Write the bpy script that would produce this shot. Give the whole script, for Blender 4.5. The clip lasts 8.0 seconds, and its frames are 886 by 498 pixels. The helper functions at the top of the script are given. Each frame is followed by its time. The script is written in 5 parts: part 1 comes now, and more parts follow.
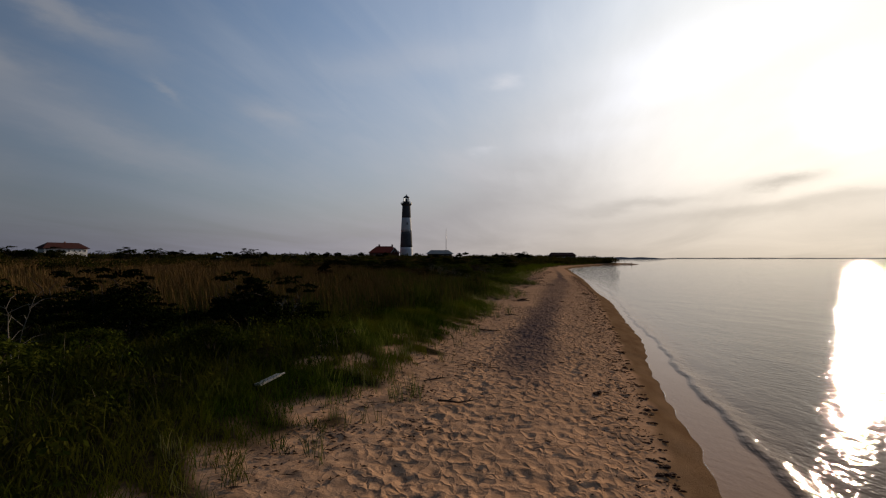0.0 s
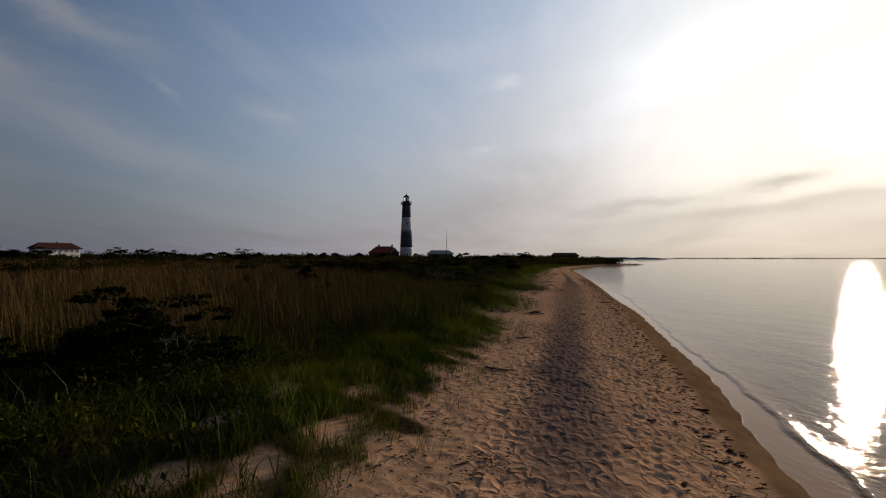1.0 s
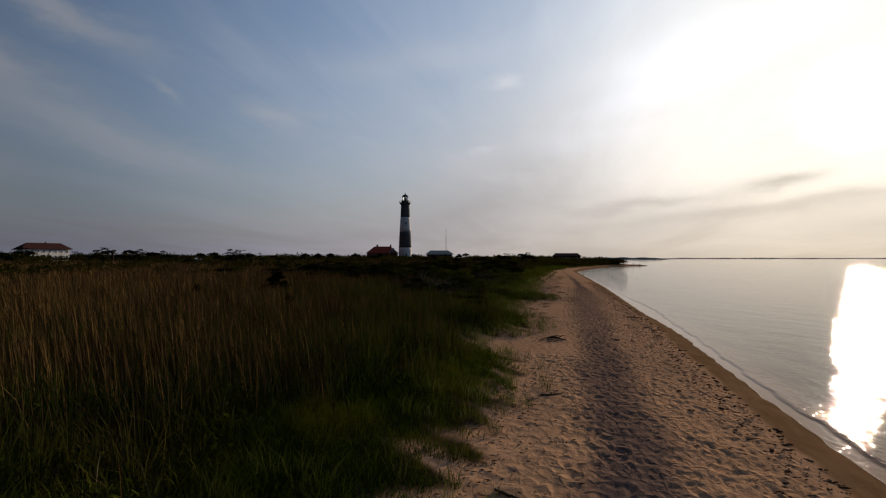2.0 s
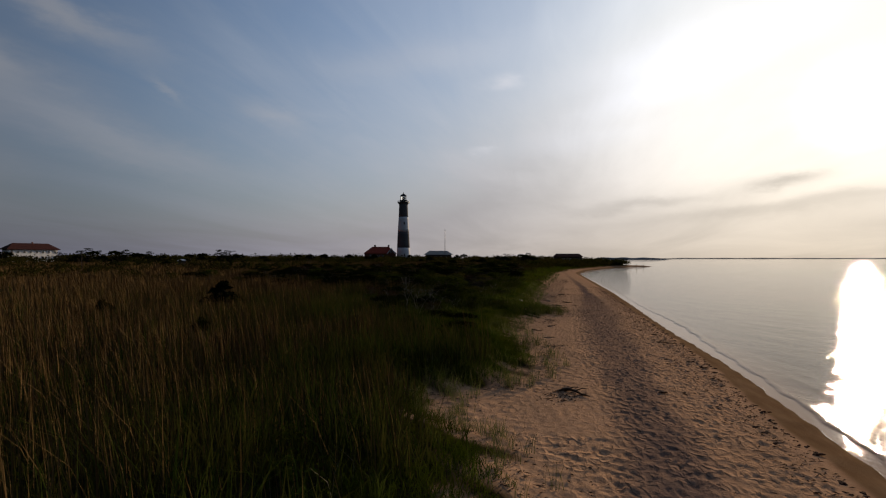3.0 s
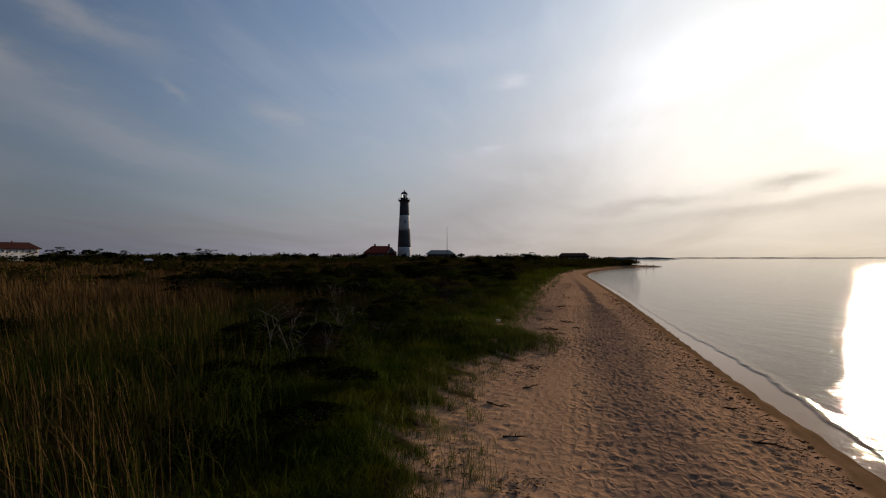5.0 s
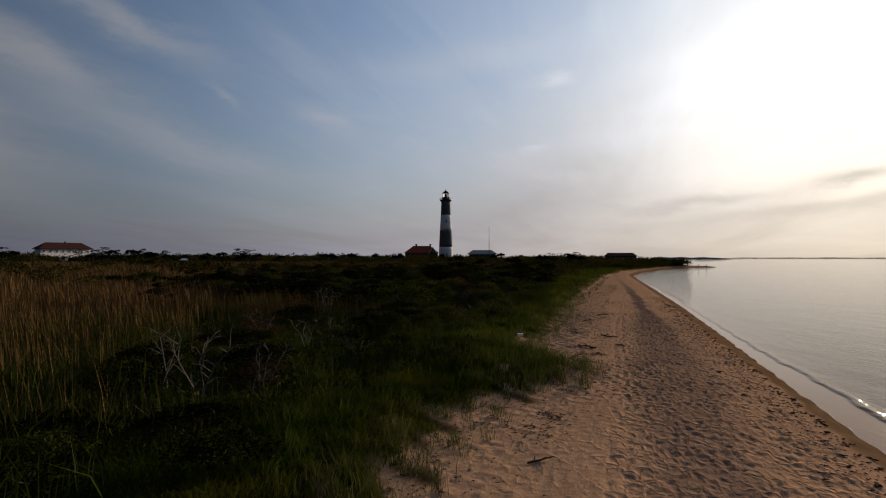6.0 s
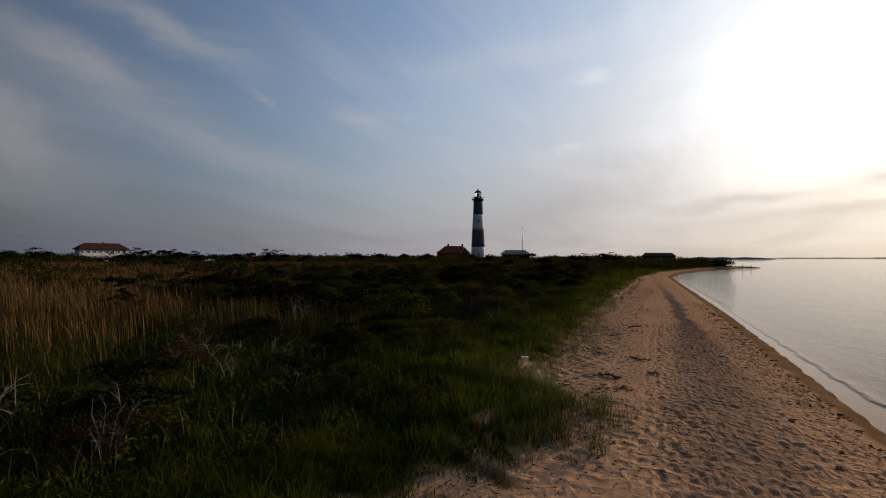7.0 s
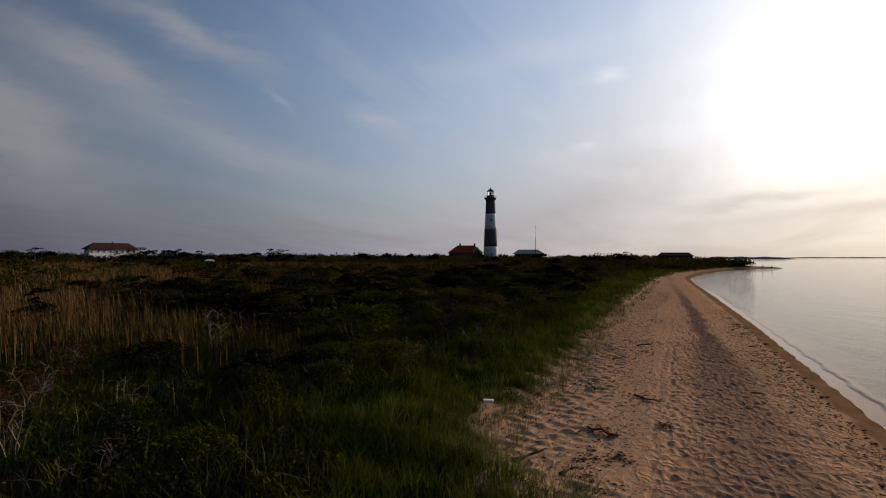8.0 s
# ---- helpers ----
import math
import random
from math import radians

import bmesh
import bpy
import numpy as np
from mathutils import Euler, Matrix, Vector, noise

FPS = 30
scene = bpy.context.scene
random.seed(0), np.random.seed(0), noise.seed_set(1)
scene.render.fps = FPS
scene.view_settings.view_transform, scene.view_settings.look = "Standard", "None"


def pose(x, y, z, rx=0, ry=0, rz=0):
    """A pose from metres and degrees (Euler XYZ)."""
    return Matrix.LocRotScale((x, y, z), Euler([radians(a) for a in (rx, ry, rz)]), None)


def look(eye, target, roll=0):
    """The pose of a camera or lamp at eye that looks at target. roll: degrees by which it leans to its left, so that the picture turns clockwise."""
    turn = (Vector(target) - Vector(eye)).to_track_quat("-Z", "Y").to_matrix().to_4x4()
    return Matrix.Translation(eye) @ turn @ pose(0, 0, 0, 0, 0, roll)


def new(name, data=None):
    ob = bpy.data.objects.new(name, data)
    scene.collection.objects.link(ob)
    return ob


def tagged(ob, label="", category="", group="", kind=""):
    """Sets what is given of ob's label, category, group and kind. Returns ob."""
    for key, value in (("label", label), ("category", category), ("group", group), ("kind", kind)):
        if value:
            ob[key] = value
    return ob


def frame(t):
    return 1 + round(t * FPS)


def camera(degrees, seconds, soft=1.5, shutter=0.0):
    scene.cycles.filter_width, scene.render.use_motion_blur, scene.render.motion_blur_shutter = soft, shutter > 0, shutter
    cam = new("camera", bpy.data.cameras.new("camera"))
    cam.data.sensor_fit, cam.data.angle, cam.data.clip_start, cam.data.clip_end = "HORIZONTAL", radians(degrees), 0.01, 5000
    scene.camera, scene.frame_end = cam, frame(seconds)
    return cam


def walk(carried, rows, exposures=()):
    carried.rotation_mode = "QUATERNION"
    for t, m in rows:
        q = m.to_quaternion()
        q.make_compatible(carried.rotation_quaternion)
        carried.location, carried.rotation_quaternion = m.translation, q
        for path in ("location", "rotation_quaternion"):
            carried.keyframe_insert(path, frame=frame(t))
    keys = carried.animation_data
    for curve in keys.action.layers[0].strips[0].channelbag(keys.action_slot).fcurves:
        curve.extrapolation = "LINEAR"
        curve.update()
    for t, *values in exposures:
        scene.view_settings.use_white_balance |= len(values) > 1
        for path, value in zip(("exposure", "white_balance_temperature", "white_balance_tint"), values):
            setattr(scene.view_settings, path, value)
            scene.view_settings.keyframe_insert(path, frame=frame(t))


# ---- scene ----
cam = camera(76.0, 8.0, soft=1.2)
PATH = [
    (0, (2.794, 5.549, 3.000), (2.435, 7.516, 3.032), 0),
    (0.5, (2.397, 8.333, 3.066), (2.036, 10.3, 3.098), 0),
    (1, (2.0, 11.35, 3.16), (1.638, 13.316, 3.192), 0),
    (1.5, (1.54, 14.502, 3.278), (1.179, 16.468, 3.31), 0),
    (3, (0.904, 24.542, 3.765), (0.542, 26.509, 3.797), 0),
    (3.5, (1.146, 28.066, 3.8), (0.7865, 30.032, 3.831), 0),
    (4, (1.45, 31.25, 3.8), (1.099, 33.216, 3.831), 0),
    (5.5, (1.78, 40.325, 3.723), (1.336, 42.275, 3.753), 0),
    (6, (1.982, 42.8, 3.69), (1.448, 44.727, 3.721), 0),
    (6.5, (2.13, 45.05, 3.715), (1.527, 46.956, 3.746), 0),
    (7, (2.26, 47.258, 3.776), (1.61, 49.15, 3.807), 0),
    (7.5, (2.38, 49.57, 3.85), (1.695, 51.449, 3.88), 0),
    (8, (2.471, 51.897, 3.947), (1.773, 53.772, 3.976), 0),
]
walk(cam, [(t, look(eye, target, roll)) for t, eye, target, roll in PATH], [(0, 0.0), (5, 0.0), (6.5, 0.15), (8, 0.25)])

# ---- world, sun ----
SUN_AZ, SUN_EL = radians(25.7), radians(10.6)


def heading(az, el):
    return Vector((math.sin(az) * math.cos(el), math.cos(az) * math.cos(el), math.sin(el)))


SUN = heading(SUN_AZ, SUN_EL)
GLOW = heading(SUN_AZ, SUN_EL + radians(1.8))  # the veil of cloud is brightest just above the sun

world = bpy.data.worlds.new("evening_sky")
scene.world = world
world.use_nodes = True
wt = world.node_tree
wt.nodes.clear()


def wn(kind, **sets):
    node = wt.nodes.new(kind)
    for key, value in sets.items():
        node.inputs[int(key[1:])].default_value = value
    return node


def wmath(op, a, b=None):
    node = wt.nodes.new("ShaderNodeMath")
    node.operation = op
    for i, v in enumerate((a, b)):
        if v is None:
            continue
        if isinstance(v, (int, float)):
            node.inputs[i].default_value = v
        else:
            wt.links.new(v, node.inputs[i])
    return node.outputs[0]


def wmix(fac, a, b, blend="MIX"):
    node = wt.nodes.new("ShaderNodeMix")
    node.data_type, node.blend_type = "RGBA", blend
    for i, v in ((0, fac), (6, a), (7, b)):
        if isinstance(v, (int, float, tuple)):
            node.inputs[i].default_value = v
        else:
            wt.links.new(v, node.inputs[i])
    return node.outputs[2]


def wscale(color, k):
    node = wt.nodes.new("ShaderNodeVectorMath")
    node.operation = "SCALE"
    for i, v in ((0, color), (3, k)):
        if isinstance(v, (int, float, tuple)):
            node.inputs[i].default_value = v
        else:
            wt.links.new(v, node.inputs[i])
    return node.outputs[0]


def wramp(fac, stops):
    node = wt.nodes.new("ShaderNodeValToRGB")
    while len(node.color_ramp.elements) < len(stops):
        node.color_ramp.elements.new(0.5)
    for el, (p, c) in zip(node.color_ramp.elements, stops):
        el.position, el.color = p, (*c, 1) if isinstance(c, tuple) else (c, c, c, 1)
    wt.links.new(fac, node.inputs[0])
    return node.outputs[0]


sky = wt.nodes.new("ShaderNodeTexSky")
sky.sky_type, sky.sun_disc = "NISHITA", False
sky.sun_elevation, sky.sun_rotation = SUN_EL, SUN_AZ
sky.air_density, sky.dust_density, sky.ozone_density = 1.0, 1.6, 1.5
coord = wt.nodes.new("ShaderNodeTexCoord").outputs["Generated"]
dot = wt.nodes.new("ShaderNodeVectorMath")
dot.operation = "DOT_PRODUCT"
dot.inputs[1].default_value = GLOW
wt.links.new(coord, dot.inputs[0])
toward = wmath("MAXIMUM", dot.outputs["Value"], 0.0)
split = wt.nodes.new("ShaderNodeSeparateXYZ")
wt.links.new(coord, split.inputs[0])
up = wmath("MAXIMUM", split.outputs[2], 0.0)
# thin cloud sheet: direction laid on a flat layer
lift = wmath("ADD", up, 0.09)
flat = wt.nodes.new("ShaderNodeCombineXYZ")
wt.links.new(wmath("DIVIDE", split.outputs[0], lift), flat.inputs[0])
wt.links.new(wmath("DIVIDE", split.outputs[1], lift), flat.inputs[1])
turn = wt.nodes.new("ShaderNodeMapping")
turn.inputs["Rotation"].default_value = (0, 0, radians(-35))
turn.inputs["Location"].default_value = (0.3, 1.9, 0)
turn.inputs["Scale"].default_value = (0.75, 0.28, 1)
wt.links.new(flat.outputs[0], turn.inputs[0])
cl = wn("ShaderNodeTexNoise", i2=0.9, i3=6.0, i4=0.55)
cl.inputs["Distortion"].default_value = 0.6
wt.links.new(turn.outputs[0], cl.inputs[0])
wisps = wmath("MULTIPLY", wramp(cl.outputs[0], [(0.40, 0.0), (0.66, 1.0)]), wramp(up, [(0.10, 0.25), (0.30, 1.0)]))
# brightness of the lit haze falls off from the sun
half = wmath("MULTIPLY", wmath("ADD", dot.outputs["Value"], 1.0), 0.5)
broad = wmath("MULTIPLY", wmath("POWER", half, 5.0), 0.54)
glow_mid = wmath("POWER", toward, 24.0)
glow_mid = wmath("DIVIDE", glow_mid, wmath("ADD", glow_mid, 0.37))
mid = wmath("MULTIPLY", wmath("MULTIPLY", glow_mid, 0.72), wramp(split.outputs[2], [(0.0, 0.18), (0.13, 1.0)]))
core = wmath("MULTIPLY", wmath("POWER", toward, 1500.0), 3.0)
low = wmath("POWER", wmath("SUBTRACT", 1.0, up), 4.2)
veil_light = wmath("ADD", wmath("ADD", broad, wmath("ADD", wmath("ADD", 0.055, wmath("MULTIPLY", wmath("MULTIPLY", half, half), 0.060)), wmath("MULTIPLY", wisps, wmath("MULTIPLY", half, 0.06)))), wmath("ADD", mid, core))
warm = wmath("POWER", toward, 1.9)
high_tint = wmix(wmath("POWER", toward, 12.0), (0.82, 0.945, 1.13, 1), (1.0, 0.98, 0.94, 1))
veil_tint = wmix(low, high_tint, wmix(warm, (0.90, 0.93, 1.25, 1), (1.05, 0.885, 0.68, 1)))
# fine combed cirrus over the broad sheet
comb = wt.nodes.new("ShaderNodeMapping")
comb.inputs["Rotation"].default_value = (0, 0, radians(-58))
comb.inputs["Scale"].default_value = (2.6, 0.55, 1)
wt.links.new(flat.outputs[0], comb.inputs[0])
cirrus = wn("ShaderNodeTexNoise", i2=1.3, i3=8.0, i4=0.62)
cirrus.inputs["Distortion"].default_value = 0.9
wt.links.new(comb.outputs[0], cirrus.inputs[0])
strands = wmath("MULTIPLY", wramp(cirrus.outputs[0], [(0.36, 0.0), (0.68, 1.0)]), wmath("MULTIPLY", wramp(up, [(0.08, 0.2), (0.24, 1.0)]), wmath("SUBTRACT", 1.0, wmath("POWER", toward, 9.0))))
streak = wmath("ADD", 0.87, wmath("ADD", wmath("MULTIPLY", wramp(cl.outputs[0], [(0.30, 0.0), (0.75, 1.0)]), 0.20), wmath("MULTIPLY", strands, 0.16)))
veil = wscale(veil_tint, wmath("MULTIPLY", veil_light, streak))
amount = wmath("ADD", wmath("MULTIPLY", low, 0.90), wmath("ADD", wmath("MULTIPLY", wisps, 0.24), wmath("ADD", wmath("MULTIPLY", strands, 0.13), 0.05)))
amount = wmath("MINIMUM", wmath("ADD", amount, wmath("POWER", toward, 6.0)), 1.0)
shade = wmath("ADD", wmath("MULTIPLY", wmath("MULTIPLY", half, half), 1.34), 0.17)
blue = wscale(wmix(1.0, sky.outputs[0], (0.82, 0.97, 1.22, 1), "MULTIPLY"), wmath("MULTIPLY", shade, 0.096))
base_sky = wmix(amount, blue, veil)
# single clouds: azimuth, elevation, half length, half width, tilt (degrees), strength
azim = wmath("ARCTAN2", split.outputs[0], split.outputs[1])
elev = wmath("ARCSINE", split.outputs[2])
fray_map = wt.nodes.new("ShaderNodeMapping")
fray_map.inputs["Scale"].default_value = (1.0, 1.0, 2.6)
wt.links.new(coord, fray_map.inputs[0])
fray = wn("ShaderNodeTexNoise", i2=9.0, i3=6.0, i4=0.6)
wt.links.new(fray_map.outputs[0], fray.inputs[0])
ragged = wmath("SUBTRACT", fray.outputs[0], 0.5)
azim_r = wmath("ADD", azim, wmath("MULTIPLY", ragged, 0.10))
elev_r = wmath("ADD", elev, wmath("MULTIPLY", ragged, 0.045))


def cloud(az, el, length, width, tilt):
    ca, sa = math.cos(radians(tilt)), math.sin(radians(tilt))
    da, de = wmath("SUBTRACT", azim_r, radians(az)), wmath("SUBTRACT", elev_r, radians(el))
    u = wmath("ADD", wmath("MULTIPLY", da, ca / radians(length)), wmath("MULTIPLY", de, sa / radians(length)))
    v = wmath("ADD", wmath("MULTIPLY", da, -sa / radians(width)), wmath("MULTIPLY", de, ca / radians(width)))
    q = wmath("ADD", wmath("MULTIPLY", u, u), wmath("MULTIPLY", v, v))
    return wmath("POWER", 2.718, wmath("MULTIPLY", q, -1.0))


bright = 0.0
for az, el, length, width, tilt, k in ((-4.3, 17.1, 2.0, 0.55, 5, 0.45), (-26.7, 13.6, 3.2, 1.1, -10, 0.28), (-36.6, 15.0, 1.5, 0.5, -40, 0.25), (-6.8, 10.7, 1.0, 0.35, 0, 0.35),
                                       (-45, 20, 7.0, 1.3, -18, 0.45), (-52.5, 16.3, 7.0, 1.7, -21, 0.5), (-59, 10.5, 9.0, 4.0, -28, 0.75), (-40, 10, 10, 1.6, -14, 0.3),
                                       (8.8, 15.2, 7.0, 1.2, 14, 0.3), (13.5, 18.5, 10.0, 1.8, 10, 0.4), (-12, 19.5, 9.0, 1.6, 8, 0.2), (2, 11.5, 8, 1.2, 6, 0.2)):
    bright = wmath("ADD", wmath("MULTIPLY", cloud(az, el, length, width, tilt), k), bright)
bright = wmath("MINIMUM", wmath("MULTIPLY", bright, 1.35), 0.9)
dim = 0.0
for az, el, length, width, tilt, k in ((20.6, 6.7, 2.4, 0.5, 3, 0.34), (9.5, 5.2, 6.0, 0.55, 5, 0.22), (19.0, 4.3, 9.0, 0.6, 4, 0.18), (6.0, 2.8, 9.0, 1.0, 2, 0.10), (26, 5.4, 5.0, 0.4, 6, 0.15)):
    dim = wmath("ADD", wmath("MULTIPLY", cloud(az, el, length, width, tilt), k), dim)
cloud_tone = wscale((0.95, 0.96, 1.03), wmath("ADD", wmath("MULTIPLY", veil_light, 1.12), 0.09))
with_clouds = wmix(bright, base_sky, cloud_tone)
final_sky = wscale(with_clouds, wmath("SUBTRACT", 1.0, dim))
back = wn("ShaderNodeBackground", i1=1.0)
wt.links.new(final_sky, back.inputs[0])
wt.links.new(back.outputs[0], wt.nodes.new("ShaderNodeOutputWorld").inputs[0])

lamp = bpy.data.lights.new("sun", "SUN")
lamp.energy, lamp.angle, lamp.color = 3.4, radians(1.0), (1.0, 0.75, 0.50)
sun_ob = new("sun", lamp)
sun_ob.matrix_basis = look(SUN * 100, (0, 0, 0))


# ---- materials ----
class Nodes:
    """Short hand for one material's node tree."""

    def __init__(self, name, rough=0.8, metal=0.0, ior=1.45):
        self.mat = bpy.data.materials.new(name)
        self.mat.use_nodes = True
        self.t = self.mat.node_tree
        self.b = self.t.nodes["Principled BSDF"]
        self.b.inputs["Roughness"].default_value = rough
        self.b.inputs["Metallic"].default_value = metal
        self.b.inputs["IOR"].default_value = ior

    def node(self, kind, **sets):
        n = self.t.nodes.new(kind)
        for key, v in sets.items():
            n.inputs[int(key[1:])].default_value = v
        return n

    def put(self, value, socket):
        if isinstance(value, (int, float, tuple)):
            socket.default_value = value
        else:
            self.t.links.new(value, socket)

    def pos(self, scale=(1, 1, 1)):
        g = self.t.nodes.new("ShaderNodeNewGeometry")
        m = self.node("ShaderNodeMapping")
        m.inputs["Scale"].default_value = scale
        self.t.links.new(g.outputs["Position"], m.inputs[0])
        return m.outputs[0]

    def noise(self, scale, vec=None, detail=4.0, rough=0.55):
        n = self.node("ShaderNodeTexNoise")
        n.inputs["Scale"].default_value, n.inputs["Detail"].default_value = scale, detail
        n.inputs["Roughness"].default_value = rough
        self.t.links.new(vec or self.pos(), n.inputs[0])
        return n.outputs[0]

    def mix(self, fac, a, b, blend="MIX"):
        n = self.t.nodes.new("ShaderNodeMix")
        n.data_type, n.blend_type = "RGBA", blend
        for i, v in ((0, fac), (6, a), (7, b)):
            self.put(v, n.inputs[i])
        return n.outputs[2]

    def math(self, op, a, b=0.0):
        n = self.t.nodes.new("ShaderNodeMath")
        n.operation = op
        self.put(a, n.inputs[0])
        self.put(b, n.inputs[1])
        return n.outputs[0]

    def ramp(self, fac, stops):
        n = self.t.nodes.new("ShaderNodeValToRGB")
        while len(n.color_ramp.elements) < len(stops):
            n.color_ramp.elements.new(0.5)
        for el, (p, c) in zip(n.color_ramp.elements, stops):
            el.position, el.color = p, (*c, 1) if isinstance(c, tuple) else (c, c, c, 1)
        self.t.links.new(fac, n.inputs[0])
        return n.outputs[0]

    def island(self):
        return self.t.nodes.new("ShaderNodeNewGeometry").outputs["Random Per Island"]

    def attr(self, name):
        n = self.t.nodes.new("ShaderNodeAttribute")
        n.attribute_name = name
        return n.outputs["Fac"]

    def bump(self, height, strength=0.4, distance=0.02, over=None):
        n = self.t.nodes.new("ShaderNodeBump")
        n.inputs["Strength"].default_value, n.inputs["Distance"].default_value = strength, distance
        self.t.links.new(height, n.inputs["Height"])
        if over:
            self.t.links.new(over, n.inputs["Normal"])
        return n.outputs[0]

    def done(self, color, normal=None, rough=None):
        self.put(color, self.b.inputs["Base Color"])
        if normal:
            self.t.links.new(normal, self.b.inputs["Normal"])
        if rough is not None:
            self.put(rough, self.b.inputs["Roughness"])
        return self.mat


def plain(name, color, rough=0.8, metal=0.0, grain=6.0, vary=0.25, bump=0.0):
    """A paint, wood or metal with two scales of variation."""
    n = Nodes(name, rough, metal)
    n.b.inputs["Specular IOR Level"].default_value = 0.5 if rough < 0.7 else 0.05
    a = n.noise(grain)
    b = n.noise(grain * 9, detail=2.0)
    f = n.math("ADD", n.math("MULTIPLY", a, 0.65), n.math("MULTIPLY", b, 0.35))
    dark = tuple(c * (1 - vary) for c in color) + (1,)
    light = tuple(min(1, c * (1 + vary)) for c in color) + (1,)
    c = n.mix(n.ramp(f, [(0.3, 0.0), (0.7, 1.0)]), dark, light)
    return n.done(c, n.bump(b, bump, 0.01) if bump else None)


def leafy(name, dark, light, tip=None, rough=0.6, patch=0.6, through_light=0.0, dim=0.42):
    """Leaves or blades: each one its own tone, with larger patches."""
    n = Nodes(name, rough)
    n.b.inputs["Specular IOR Level"].default_value = 0.0
    c = n.mix(n.ramp(n.island(), [(0.2, 0.0), (0.95, 1.0)]), (*dark, 1), (*light, 1))
    stand = n.ramp(n.noise(0.33, detail=3.0), [(0.36, dim), (0.62, 1.0)])
    c = n.mix(1.0, c, stand, "MULTIPLY")
    if tip:
        c = n.mix(n.ramp(n.noise(patch), [(0.42, 0.0), (0.62, 1.0)]), c, (*tip, 1))
    if through_light:
        thin = n.node("ShaderNodeBsdfTranslucent")
        n.t.links.new(c, thin.inputs[0])
        both = n.node("ShaderNodeMixShader", i0=through_light)
        n.t.links.new(n.b.outputs[0], both.inputs[1])
        n.t.links.new(thin.outputs[0], both.inputs[2])
        n.t.links.new(both.outputs[0], n.t.nodes["Material Output"].inputs[0])
    return n.done(c)


def sand_material():
    n = Nodes("sand", 0.9)
    n.b.inputs["Specular IOR Level"].default_value = 0.0
    grain = n.noise(140.0, detail=3.0)
    lumps = n.noise(7.0)
    wide = n.noise(0.55, detail=5.0)
    c = n.mix(n.ramp(lumps, [(0.3, 0.0), (0.7, 1.0)]), (0.45, 0.263, 0.152, 1), (0.600, 0.376, 0.232, 1))
    c = n.mix(n.ramp(wide, [(0.35, 0.0), (0.7, 0.5)]), c, (0.35, 0.222, 0.134, 1))
    # purple-grey heavy mineral grains gather in a drift
    grey = n.math("MULTIPLY", n.attr("mineral"), n.ramp(n.noise(3.0), [(0.25, 0.65), (0.6, 1.0)]))
    c = n.mix(grey, c, (0.120, 0.088, 0.084, 1))
    # soil and dead litter under the plants, their shade painted into its colour
    c = n.mix(n.attr("soil_shade"), c, n.mix(n.ramp(n.noise(9.0), [(0.35, 0.0), (0.65, 1.0)]), (0.018, 0.015, 0.007, 1), (0.045, 0.036, 0.017, 1)))
    c = n.mix(n.math("MULTIPLY", grain, 0.4), c, n.mix(1.0, c, (0.55, 0.50, 0.46, 1), "MULTIPLY"))
    wet = n.attr("wet")
    c = n.mix(wet, c, n.mix(n.ramp(n.noise(2.2, n.pos((1.0, 0.35, 1.0))), [(0.35, 0.0), (0.65, 1.0)]), (0.178, 0.104, 0.054, 1), (0.238, 0.146, 0.080, 1)))
    cells = n.node("ShaderNodeTexVoronoi")
    cells.feature = "DISTANCE_TO_EDGE"
    cells.inputs["Scale"].default_value = 1.0
    warp = n.mix(1.0, n.pos((5.2, 3.4, 1.0)), n.t.nodes[n.noise(3.2, detail=3.0).node.name].outputs["Color"], "ADD")
    n.t.links.new(warp, cells.inputs["Vector"])
    crest = n.ramp(cells.outputs["Distance"], [(0.0, 1.0), (0.10, 0.62), (0.24, 0.20), (0.45, 0.0)])
    crest = n.math("MULTIPLY", crest, n.ramp(n.noise(2.1), [(0.34, 0.15), (0.62, 1.0)]))
    b0 = n.bump(n.math("MULTIPLY", crest, n.attr("trod")), 0.95, 0.052)
    b1 = n.bump(n.noise(24.0, detail=7.0, rough=0.65), 0.75, 0.018, b0)
    b2 = n.bump(grain, 0.25, 0.004, b1)
    return n.done(c, b2)


